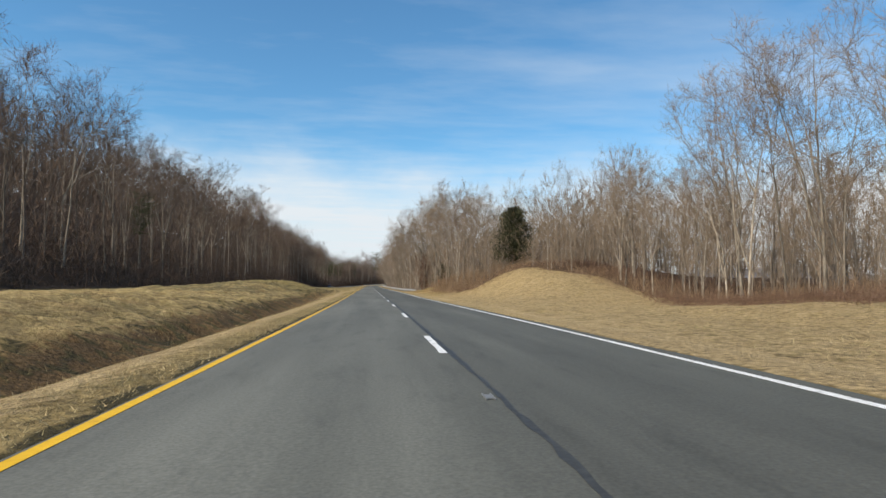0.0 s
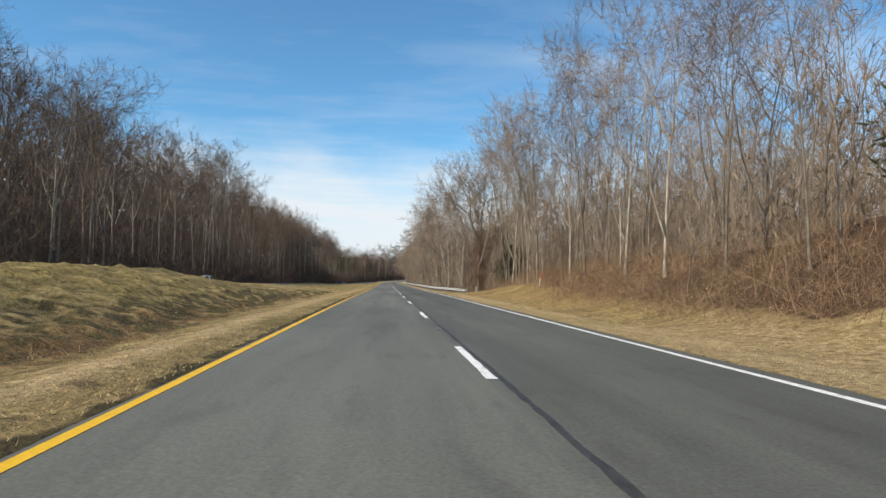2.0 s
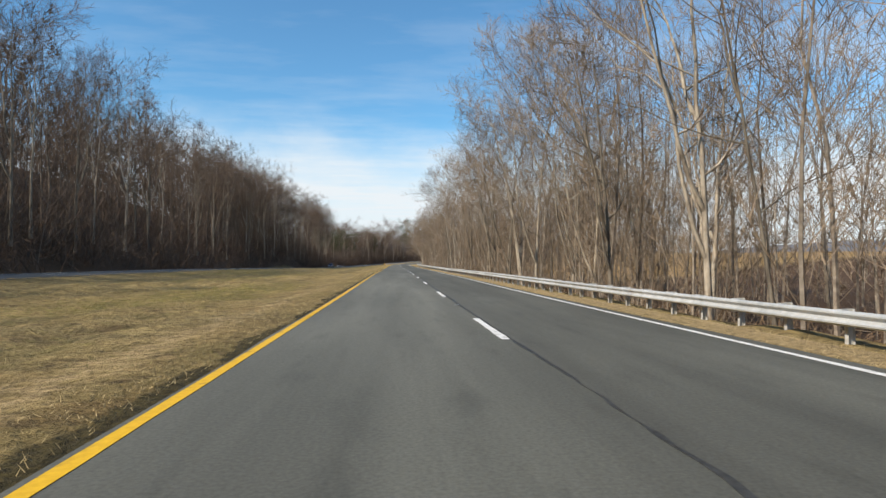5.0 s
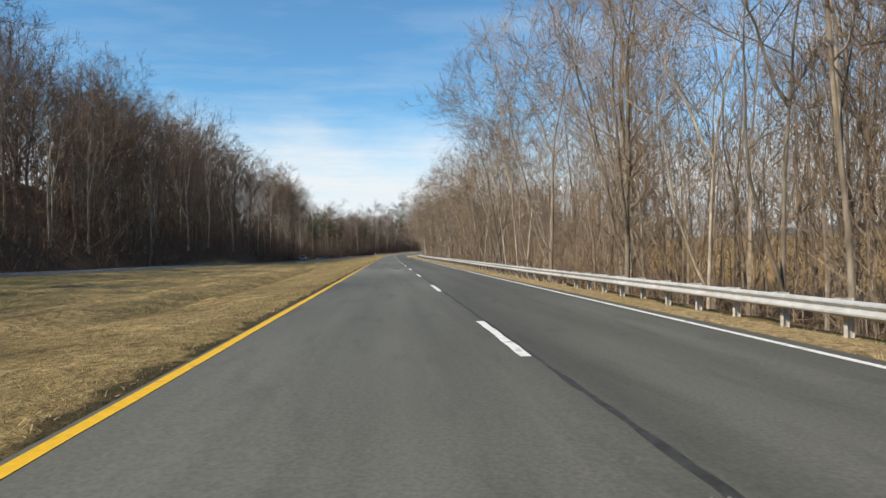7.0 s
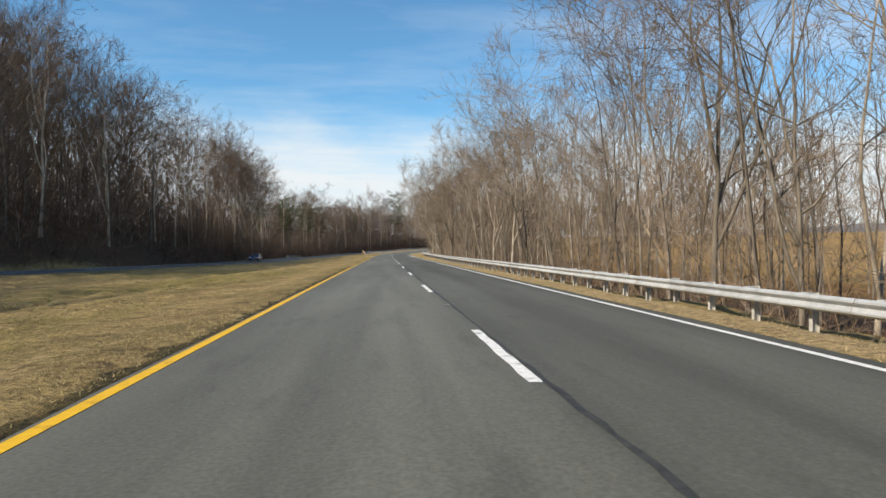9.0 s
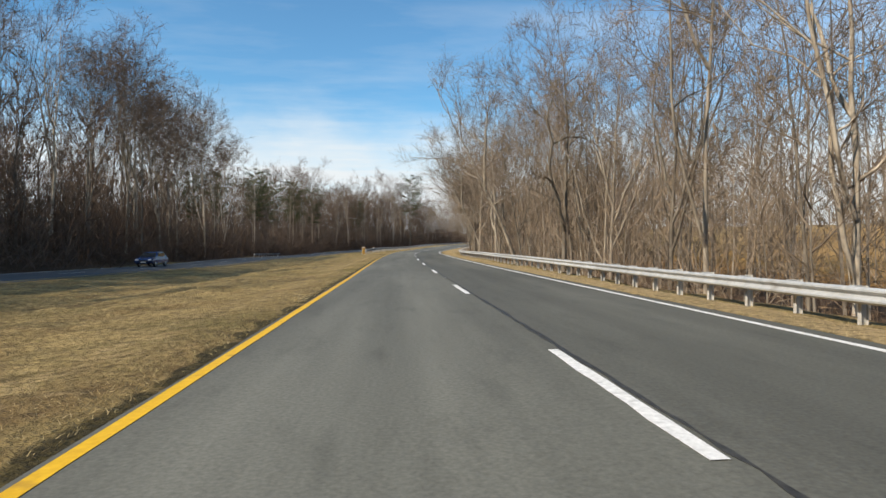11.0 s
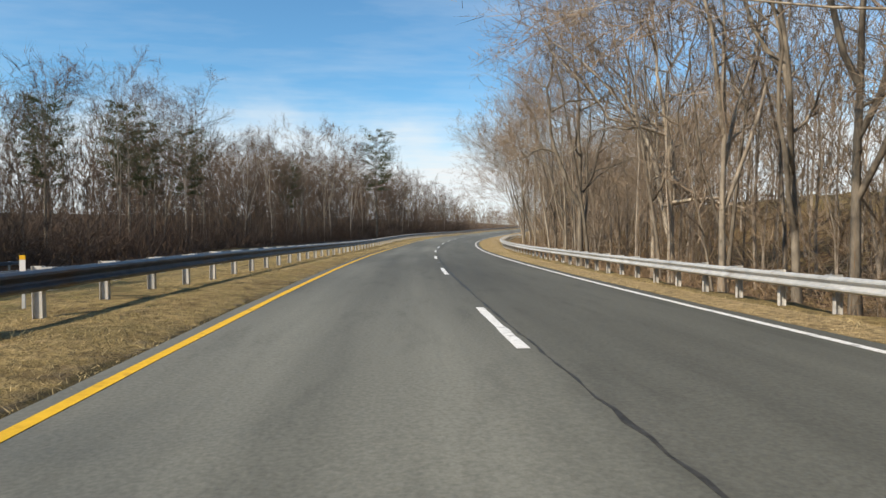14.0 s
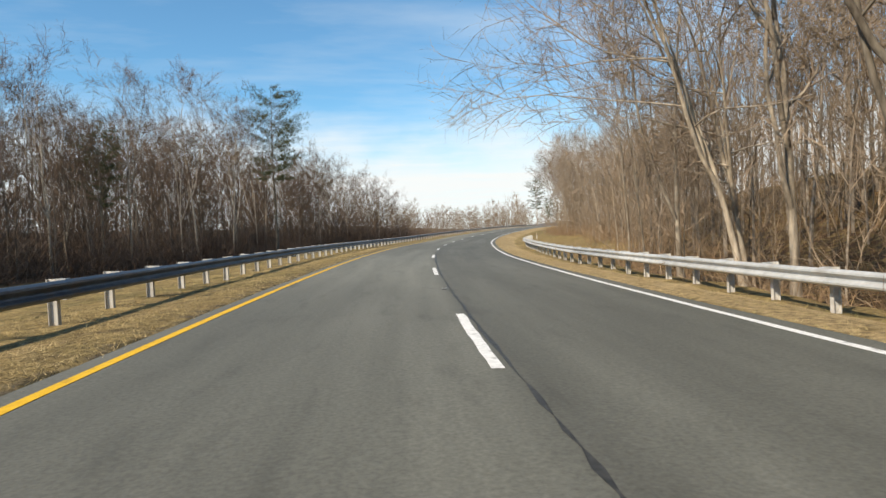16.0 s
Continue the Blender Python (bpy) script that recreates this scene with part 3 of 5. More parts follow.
stripe("white_edge_line", -58, 788, lambda s: white_line(s) - 0.06, lambda s: white_line(s) + 0.06, M_WHITE, road, "solid white painted edge line", 1.0, 0.008, seed=2)
SEAM = np.random.RandomState(12)
SEAM_S, SEAM_W, SEAM_D = np.arange(-60, 702, 3.0), SEAM.uniform(0.012, 0.045, 254), np.cumsum(SEAM.normal(0, 0.0025, 254))
SEAM_D -= np.linspace(0, SEAM_D[-1], 254)


def seam_width(s, shift):
    return np.interp(s + shift, SEAM_S, SEAM_W) * np.interp(s, [45, 100, 360, 420], [1.9, 1.0, 1.0, 0.72])


stripe("tar_seam", -58, 700, lambda s: 0.155 + np.interp(s, SEAM_S, SEAM_D) - seam_width(s, 0), lambda s: 0.155 + np.interp(s, SEAM_S, SEAM_D) + seam_width(s, 1.3), M_TAR, road, "dark sealed seam between the lanes", 0.3, 0.022, lift=0.0045)


def build_dashes():
    for k in range(-3, 62):
        s = 13.716 + 12.192 * k - 0.33
        stripe("lane_dash", s, s + 3.7, -0.055, 0.075, M_WHITE, road, "white painted lane dash" if k == -3 else "", 0.37, 0.012, lift=0.0075, seed=k + 90)


def build_reflectors():
    """Low cast-iron reflector holders set into the lane line."""
    def holder():
        bm = box(-0.05, 0.05, -0.11, 0.11, 0, 0.014, 0.005)
        for x in (-0.045, 0.045):
            b2 = box(x - 0.009, x + 0.009, -0.16, 0.16, 0.0, 0.02, 0.003)
            me = bpy.data.meshes.new("rail")
            b2.to_mesh(me)
            b2.free()
            bm.from_mesh(me)
            bpy.data.meshes.remove(me)
        return bm

    m = plain("cast_iron", (0.22, 0.22, 0.21), 0.55, 0.4)
    first = part("reflector_holder", holder(), m, road, "cast metal pavement reflector")
    for k in range(-1, 27):
        s = 9.1 + 24.38 * k
        x, y = spot(s, 0.02)
        mm = pose(float(x), float(y), float(plane(s, 0.02)) + 0.002, 0, 0, math.degrees(float(np.interp(s, SG, HEAD))))
        if k == -1:
            first.matrix_basis = mm
        else:
            ob = first.copy()
            scene.collection.objects.link(ob)
            ob.matrix_basis = mm


def build_patches():
    """Dark repairs and cracks in the left lane."""
    rng = np.random.RandomState(4)
    for s, l, a, b in ((273.6, -0.95, 1.2, 0.27),):
        ang = np.linspace(0, 2 * np.pi, 40, endpoint=False)
        rad = 1 + 0.18 * np.sin(3 * ang + s) + rng.uniform(-0.05, 0.05, 40)
        ss, ll = s + a * rad * np.cos(ang), l + b * rad * np.sin(ang) - 0.09 * (a * rad * np.cos(ang))
        x, y = spot(ss, ll)
        top = np.stack([x, y, plane(ss, ll) + 0.005], -1)
        cx, cy = spot(s, l)
        v = np.concatenate([top, [[float(cx), float(cy), float(plane(s, l)) + 0.005]], top - (0, 0, 0.004)])
        i = np.arange(40)
        j = np.roll(i, -1)
        f = np.concatenate([np.stack([i, j, np.full(40, 40)], -1), np.stack([i, i + 41, j + 41], -1), np.stack([i, j + 41, j], -1)])
        ob = new("asphalt_patch", mesh_of("asphalt_patch", v, f, [M_PATCH]))
        ob.parent = road
    for s, l in ((31, -1.9), (47, -1.2), (112, -1.6), (151, -1.1), (152, -0.8)):
        knots = np.arange(s, s + rng.uniform(2, 5), 0.25)
        drift = np.cumsum(rng.normal(0, 0.03, len(knots)))
        w = rng.uniform(0.003, 0.007)
        stripe("crack", knots[0], knots[-1], lambda q: l + np.interp(q, knots, drift), lambda q: l + w + np.interp(q, knots, drift), M_TAR, road, "", 0.12, 0.003, lift=0.0042, seed=int(s))


def other_top(s, l):
    return np.interp(s, SG, RZ) + other_level(s) - (-9) * np.interp(s, SG, RB)


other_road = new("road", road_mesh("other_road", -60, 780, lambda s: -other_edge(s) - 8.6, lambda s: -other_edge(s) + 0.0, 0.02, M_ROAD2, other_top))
tagged(other_road, "grey asphalt of the other carriageway beyond the median", "road", kind="structure")
stripe("yellow_edge_line", -58, 778, lambda s: -other_edge(s) - 0.75, lambda s: -other_edge(s) - 0.6, M_YELLOW, other_road, "", 2.0, 0, 0.027, other_top)
stripe("white_edge_line", -58, 778, lambda s: -other_edge(s) - 8.1, lambda s: -other_edge(s) - 7.98, M_WHITE, other_road, "", 2.0, 0, 0.027, other_top)
for k in range(-3, 62):
    q = 10.0 + 12.192 * k
    stripe("lane_dash", q, q + 3.5, lambda s: -other_edge(s) - 4.42, lambda s: -other_edge(s) - 4.3, M_WHITE, other_road, "", 1.0, 0, 0.027, other_top)


# ---- trees ----
def tubes(path, radii, n):
    """A tapering tube along a path."""
    path, radii = np.asarray(path, float), np.asarray(radii, float)
    d = np.gradient(path, axis=0)
    d /= np.linalg.norm(d, axis=1)[:, None] + 1e-9
    ref = np.where(np.abs(d[:, 2:3]) > 0.9, [[1.0, 0, 0]], [[0, 0, 1.0]])
    u = np.cross(d, ref)
    u /= np.linalg.norm(u, axis=1)[:, None] + 1e-9
    w = np.cross(d, u)
    a = np.arange(n) * 2 * np.pi / n
    ring = path[:, None] + radii[:, None, None] * (np.cos(a)[None, :, None] * u[:, None] + np.sin(a)[None, :, None] * w[:, None])
    m = len(path)
    i = (np.arange(m - 1)[:, None] * n + np.arange(n)[None]).ravel()
    j = (np.arange(m - 1)[:, None] * n + (np.arange(n)[None] + 1) % n).ravel()
    return ring.reshape(-1, 3), np.concatenate([np.stack([i, j, j + n], -1), np.stack([i, j + n, i + n], -1)])


def slivers(base, way, length, width, rng):
    """Fine twigs, each one tapering triangle."""
    n = len(base)
    side = np.cross(way, rng.normal(size=(n, 3)))
    side /= np.linalg.norm(side, axis=1)[:, None] + 1e-9
    w = (np.asarray(width) * np.ones(n))[:, None] / 2
    v = np.stack([base - side * w, base + side * w, base + way * (np.asarray(length) * np.ones(n))[:, None]], 1).reshape(-1, 3)
    return v, np.arange(3 * n).reshape(-1, 3)


def whips(base, way, length, width, rng, lift=0.25):
    """Thin bent branches, each a strip of two lengths that tapers to its tip. Also gives their middles and tips."""
    n = len(base)
    length = (np.asarray(length) * np.ones(n))[:, None]
    side = unit(np.cross(way, rng.normal(size=(n, 3))))
    mid = base + way * length * 0.5
    on = unit(way + rng.normal(0, 0.22, (n, 3)) + (0, 0, lift))
    tip = mid + on * length * 0.5
    w = (np.asarray(width) * np.ones(n))[:, None] / 2
    v = np.stack([base - side * w, base + side * w, mid - side * w * 0.6, mid + side * w * 0.6, tip], 1).reshape(-1, 3)
    i = np.arange(n)[:, None] * 5
    f = np.concatenate([i + [0, 1, 3], i + [0, 3, 2], i + [2, 3, 4]])
    return (v, f), mid, tip


def unit(v):
    return v / (np.linalg.norm(v, axis=-1, keepdims=True) + 1e-9)


def tubes_many(paths, radii, n):
    """Tapering tubes along many paths of equal length at once."""
    d = unit(np.gradient(paths, axis=1))
    u = unit(np.cross(d, np.where(np.abs(d[..., 2:3]) > 0.9, [1.0, 0, 0], [0, 0, 1.0])))
    w = np.cross(d, u)
    a = np.arange(n) * 2 * np.pi / n
    ring = paths[:, :, None] + radii[:, :, None, None] * (np.cos(a)[:, None] * u[:, :, None] + np.sin(a)[:, None] * w[:, :, None])
    c, m = paths.shape[:2]
    i = (np.arange(c)[:, None, None] * m * n + np.arange(m - 1)[:, None] * n + np.arange(n)).ravel()
    j = (np.arange(c)[:, None, None] * m * n + np.arange(m - 1)[:, None] * n + (np.arange(n) + 1) % n).ravel()
    return ring.reshape(-1, 3), np.concatenate([np.stack([i, j, j + n], -1), np.stack([i, j + n, i + n], -1)])


def shoots(paths, length, radius, count, start, angle, ratio, least, steps, up, wob, rng):
    """Side branches along many paths: where they run, how long and how thick they are."""
    n, m = paths.shape[:2]
    pick = np.repeat(np.arange(n), count)
    t = start + (0.99 - start) * (np.tile(np.arange(count), n) + rng.uniform(0, 1, n * count)) / count
    f = t * (m - 1)
    i = np.minimum(f.astype(int), m - 2)
    p0, p1 = paths[pick, i], paths[pick, i + 1]
    tan = unit(p1 - p0)
    side = unit(np.cross(tan, rng.normal(size=tan.shape)))
    a = rng.normal(angle, 0.22, len(t))[:, None]
    d = unit(tan * np.cos(a) + side * np.sin(a) + (0, 0, up))
    ln = length[pick] * rng.uniform(*ratio, len(t)) * (1.25 - 0.65 * t) + least
    pts = [p0 + (p1 - p0) * (f - i)[:, None]]
    for _ in range(steps - 1):
        pts.append(pts[-1] + d * (ln / (steps - 1))[:, None])
        d = unit(d + rng.normal(0, wob, d.shape) + (0, 0, up * 0.7))
    rad = np.minimum(radius[pick] * (1.05 - 0.8 * t) * 0.62, 0.02 * ln + 0.004)
    return np.stack(pts, 1), ln, rad


def grow(seed, height, girth, bare, limbs, spread, lean=(0, 0), fork=0, low=0.0, reach=None, width=0.02, boughs=6, branches=5, twigs=5, plume=0.8, sides=6, steps=12, up=0.16, crook=1.0, stout=1.0):
    """Arrays of a leafless tree: trunk and stems, limbs and boughs, then branches and twigs. low: how far the limbs level out; reach: a side that they favour; crook and stout: how bent and how thick stems and limbs are."""
    rng = np.random.RandomState(seed)
    u = np.linspace(0, 1, steps)
    wander = np.cumsum(rng.normal(0, 0.17 * crook * height / steps, (steps, 2)), 0) * (u[:, None] ** 1.2) * 0.6
    main = np.stack([lean[0] * height * u**1.3 + wander[:, 0], lean[1] * height * u**1.3 + wander[:, 1], height * 0.93 * u], -1)
    stems = [(main, girth * (1 + 0.5 * np.exp(-u * 22)) * (1 - 0.93 * u**0.9), u)]
    for k in range(fork):
        at = rng.uniform(0.14, 0.5)
        p0 = np.array([np.interp(at, u, main[:, c]) for c in range(3)])
        az = rng.uniform(0, 2 * np.pi)
        ln = height * (0.92 - at) * rng.uniform(0.8, 1.0)
        out = rng.uniform(0.16, 0.34) * ln
        pts = p0 + np.stack([np.cos(az) * out * u**0.7, np.sin(az) * out * u**0.7, ln * u], -1) + np.cumsum(rng.normal(0, 0.022 * crook * ln, (steps, 3)), 0) * u[:, None]
        stems.append((pts, girth * 0.66 * min(stout, 1.3) * (1 - 0.92 * u**0.9), at + (1 - at) * u))
    wood = [tubes(pts, rad, sides) for pts, rad, _ in stems]
    per = max(1, limbs // len(stems))
    paths, lens, rads = [], [], []
    for pts, rad, uu in stems:
        for k in range(per):
            lo = max(bare, uu[0] + 0.05)
            at = lo + (0.985 - lo) * ((k + rng.uniform(0.1, 0.9)) / per) ** 0.85
            p = np.array([np.interp(at, uu, pts[:, c]) for c in range(3)])
            az = k * 2.4 + rng.uniform(-0.6, 0.6)
            prof = np.sin(np.pi * (0.24 + 0.68 * (at - bare) / (1.0 - bare + 1e-6))) ** 0.6
            ln = spread * height * prof * rng.uniform(0.6, 1.2) + 0.6
            hd = np.array([np.cos(az), np.sin(az)])
            if reach is not None:
                ln *= 1.2 if float(hd @ reach) > 0 else 0.75
                hd = hd + np.array(reach) * 0.8
                hd = hd / (np.linalg.norm(hd) + 1e-9)
            el = rng.uniform(0.35, 0.95) * (1 - low) + 0.4 * at * (1 - 0.7 * low)
            d = np.array([hd[0] * np.cos(el), hd[1] * np.cos(el), np.sin(el)])
            line = [p]
            for _ in range(6):
                line.append(line[-1] + d * ln / 6)
                d = unit(d + rng.normal(0, 0.19 * crook, 3) + (0, 0, 0.10 * (1 - 1.3 * low)))
            paths.append(np.array(line)), lens.append(ln), rads.append(max(np.interp(at, uu, rad) * 0.55 * stout, 0.022))
    paths, lens, rads = np.array(paths), np.array(lens), np.array(rads)
    e = np.linspace(0, 1, 7)
    spray = []
    (spray if girth < 0.06 else wood).append(tubes_many(paths, rads[:, None] * (1 - 0.86 * e) + 0.004, 4))
    lift = up * (1 - 0.8 * low)
    p2, l2, r2 = shoots(paths, lens, rads, boughs, 0.16, 0.72, (0.28, 0.55), 0.5, 5, lift, 0.16, rng)
    spray.append(tubes_many(p2, np.maximum(r2[:, None] * (1 - 0.85 * np.linspace(0, 1, 5)), width * 0.45), 3))
    p3, l3, r3 = shoots(p2, l2, r2, branches, 0.12, 0.75, (0.30, 0.6), 0.35, 3, lift, 0.22, rng)
    side = unit(np.cross(p3[:, 1] - p3[:, 0], rng.normal(size=(len(p3), 3)))) * width * 0.75
    v = np.stack([p3[:, 0] - side, p3[:, 0] + side, p3[:, 1] - side * 0.7, p3[:, 1] + side * 0.7, p3[:, 2]], 1).reshape(-1, 3)
    i = np.arange(len(p3))[:, None] * 5
    spray.append((v, np.concatenate([i + [0, 1, 3], i + [0, 3, 2], i + [2, 3, 4]])))
    p4, l4, _ = shoots(p3, l3, r3, twigs, 0.1, 0.75, (0.25, 0.6), plume * 0.45, 2, lift, 0.2, rng)
    spray.append(slivers(p4[:, 0], unit(p4[:, 1] - p4[:, 0]), l4, width, rng))
    return join(wood), join(spray)


def conifer(seed, height, girth, kind):
    """A pine with layered boughs, or a dense pointed cedar."""
    rng = np.random.RandomState(seed)
    u = np.linspace(0, 1, 9)
    path = np.stack([rng.normal(0, 0.06, 9).cumsum() * u, rng.normal(0, 0.06, 9).cumsum() * u, height * u], -1)
    wood, leaf = [tubes(path, girth * (1 - 0.93 * u), 7)], []
    boughs = 84 if kind == "pine" else 240
    lobes = [(rng.uniform(0, 2 * np.pi), rng.uniform(0.15, 0.85), rng.uniform(0.25, 0.6)) for _ in range(11)]
    for k in range(boughs):
        at = (0.42 + 0.57 * (rng.randint(0, 13) + rng.normal(0.5, 0.2)) / 13 if kind == "pine" else rng.uniform(0.03, 0.99) ** 0.9)
        if kind == "pine":
            ln = height * 0.17 * (0.35 + np.sin(np.pi * min(1, (at - 0.38) / 0.66)) ** 0.8) * rng.uniform(0.5, 1.1)
        else:
            ln = height * 0.82 * (1.02 - at) ** 0.55 * (0.7 + 0.3 * min(1, at * 5)) * rng.uniform(0.45, 0.8)
        az, el = rng.uniform(0, 2 * np.pi), rng.uniform(-0.05, 0.6) if kind == "pine" else rng.uniform(0.2, 0.9)
        if kind == "cedar":
            ln *= 0.72 + sum(g * math.exp(-((math.remainder(az - a, 2 * math.pi) / 0.55) ** 2) - ((at - c) / 0.10) ** 2) for a, c, g in lobes)
            el *= 0.6
        p0 = np.array([np.interp(at, u, path[:, c]) for c in range(3)])
        way = np.array([np.cos(az) * np.cos(el), np.sin(az) * np.cos(el), np.sin(el)])
        g = np.linspace(0, 1, 4)
        br = p0 + way * (ln * g)[:, None] + np.stack([0 * g, 0 * g, 0.12 * ln * g**2], -1)
        wood.append(tubes(br, girth * 0.16 * (1 - at * 0.6) * (1 - 0.9 * g) + 0.004, 3))
        n = 84 if kind == "pine" else 46
        t = rng.uniform(0.35 if kind == "pine" else 0.25, 1.05, n)
        base = p0 + way * (ln * t)[:, None] + rng.normal(0, 0.10 * ln + 0.08, (n, 3)) * ((0.8, 0.8, 0.3) if kind == "pine" else (1, 1, 1))
        fw = unit(way * 0.6 + rng.normal(0, 0.6, (n, 3)) + (0, 0, 0.5))
        leaf.append(slivers(base, fw, rng.uniform(0.2, 0.5, n) * (1.5 if kind == "pine" else 1.0), 0.12 if kind == "pine" else 0.11, rng))
    return join(wood), join(leaf)


def tree_thing(name, arrays, mats, label, category="tree", group="", crown="crown"):
    """A tree: an empty at its foot that carries trunk and crown."""
    root = new(name)
    root.empty_display_size = 0.5
    for pn, (v, f), m, sm in (("trunk", arrays[0], mats[0], True), (crown, arrays[1], mats[1], False)):
        ob = new(pn, mesh_of(pn, v, f, [m], smooth=sm))
        ob.parent = root
    return tagged(root, label, category, group)


def tree_pose(s, l, turn, size, tilt=0.0, sink=0.12, up=1.0):
    x, y, z = on_ground(s, l, sink)
    return pose(x, y, z, tilt, 0, turn) @ Matrix.Diagonal((size, size, size * up, 1))


class Kind:
    """A kind of tree: the first one placed carries the meshes, the others are copies."""

    def __init__(self, name, arrays, mats, label, category="tree", group="", crown="crown"):
        self.args, self.first = (name, arrays, mats, label, category, group, crown), None

    def put(self, s, l, turn, size=1.0, tilt=0.0, label="", up=1.0):
        if self.first is None:
            self.first = tree_thing(*self.args)
            self.first.matrix_basis = tree_pose(s, l, turn, 1.0, tilt)
            ob = self.first
        else:
            ob = copy_thing(self.first, tree_pose(s, l, turn, size, tilt, up=up))
        if label:
            ob["label"] = label
        return ob


def haze(seed, h, girth, bare, wide, clumps, per, width, plume, sides=4, subs=5):
    """Arrays of a leafless tree of the woods: a crooked trunk, rising limbs that fork into branches, and fine twigs along them in a rounded crown."""
    rng = np.random.RandomState(seed)
    u = np.linspace(0, 1, 6)
    sway = np.cumsum(rng.normal(0, 0.022 * h, (6, 2)), 0) * u[:, None]
    line = np.stack([sway[:, 0], sway[:, 1], h * 0.9 * u], -1)
    q = (np.arange(clumps) + rng.uniform(0.1, 0.9, clumps)) / clumps
    reach = wide * h * np.sin(np.pi * (0.16 + 0.78 * q)) ** 0.65 * np.sqrt(rng.uniform(0.2, 1.0, clumps)) * rng.uniform(0.8, 1.15, clumps)
    az = np.arange(clumps) * 2.4 + rng.uniform(-0.5, 0.5, clumps)
    out = np.stack([np.cos(az), np.sin(az), 0 * az], -1)
    z = h * (bare + (0.93 - bare) * q)
    foot = np.clip(z - reach * rng.uniform(0.9, 1.6, clumps) - 0.3, 0.06 * h, None)
    at = np.stack([np.interp(foot, line[:, 2], line[:, c]) for c in range(3)], -1)
    tip = np.stack([np.interp(z, line[:, 2], line[:, 0]), np.interp(z, line[:, 2], line[:, 1]), z], -1) + out * reach[:, None]
    way = tip - at
    ln = np.linalg.norm(way, axis=1)
    limbs, mid, end = whips(at, unit(way), ln * 1.05, np.maximum(width * 1.2, girth * 0.42 * (1.1 - q)), rng, 0.15)
    k = np.repeat(np.arange(clumps), subs)
    t = rng.uniform(0.3, 1.0, len(k))
    b0 = np.where(t[:, None] < 0.5, at[k] + (mid - at)[k] * t[:, None] * 2, mid[k] + (end - mid)[k] * (t[:, None] * 2 - 1))
    bw = unit(unit(way)[k] + rng.normal(0, 0.40, (len(k), 3)) + (0, 0, 0.22))
    bl = ln[k] * rng.uniform(0.25, 0.5, len(k)) * (1.2 - 0.5 * t) + 0.5
    j = np.repeat(np.arange(len(k)), max(1, per // subs))
    tt = rng.uniform(0.1, 0.95, len(j))
    base = b0[j] + bw[j] * (bl[j] * tt)[:, None]
    lead = unit(bw[j] + rng.normal(0, 0.42, (len(j), 3)) + (0, 0, 0.16))
    return tubes(line, girth * (1 - 0.9 * u), sides), join([limbs, slivers(b0, bw, bl, width * 1.35, rng), slivers(base, lead, plume * rng.uniform(0.5, 1.25, len(j)), width, rng)])


TALL = [Kind("bare_tree", grow(10 + i, 25, 0.16, 0.34 + 0.045 * i, 15, 0.29, fork=1 + i % 3, low=0.1, width=0.03, boughs=6, branches=5, twigs=5, plume=0.9, sides=5, up=0.07), (M_BARK, M_TWIG_SHADED), "tall leafless grey hardwood tree at the edge of the woods", group="roadside woods") for i in range(6)]
EDGE = [
    Kind("bare_tree", grow(31, 20, 0.13, 0.20, 16, 0.30, (-0.13, 0.02), 2, 0.4, (-0.7, 0), 0.019), (M_BARK, M_TWIG), "leafless pale-barked tree leaning out over the guardrail", group="trees behind the guardrail"),
    Kind("bare_tree", grow(32, 20, 0.135, 0.25, 17, 0.26, (-0.05, 0), 3, 0.2, (-0.3, 0), 0.019), (M_BARK, M_TWIG), "leafless forked hardwood tree with pale trunks", group="trees behind the guardrail"),
    Kind("bare_tree", grow(33, 20, 0.09, 0.28, 14, 0.22, (-0.03, 0.05), 1, 0.2, (-0.2, 0), 0.018), (M_BARK, M_TWIG), "slim leafless tree with a pale trunk", group="trees behind the guardrail"),
    Kind("bare_tree", grow(37, 20, 0.15, 0.24, 17, 0.26, (0.0, 0.0), 3, 0.2, (-0.2, 0), 0.019), (M_BARK, M_TWIG), "large leafless tree with several rising stems", group="trees behind the guardrail"),
    Kind("bare_tree", grow(35, 20, 0.08, 0.16, 14, 0.26, (-0.12, -0.04), 1, 0.35, (-0.5, 0), 0.018), (M_BARK, M_TWIG), "slender leafless leaning tree", group="trees behind the guardrail"),
    Kind("bare_tree", grow(38, 20, 0.115, 0.40, 15, 0.24, (0.03, -0.05), 2, 0.15, None, 0.019), (M_BARK, M_TWIG), "tall leafless tree with a long bare trunk", group="trees behind the guardrail"),
]
OVERHANG = Kind("bare_tree", grow(36, 17, 0.115, 0.22, 18, 0.40, (-0.24, 0.03), 2, 0.75, (-1.0, 0), 0.017, 8, 6, 6, 0.6, 8), (M_BARK, M_TWIG), "leafless tree leaning far out with long low boughs over the road", group="trees behind the guardrail")
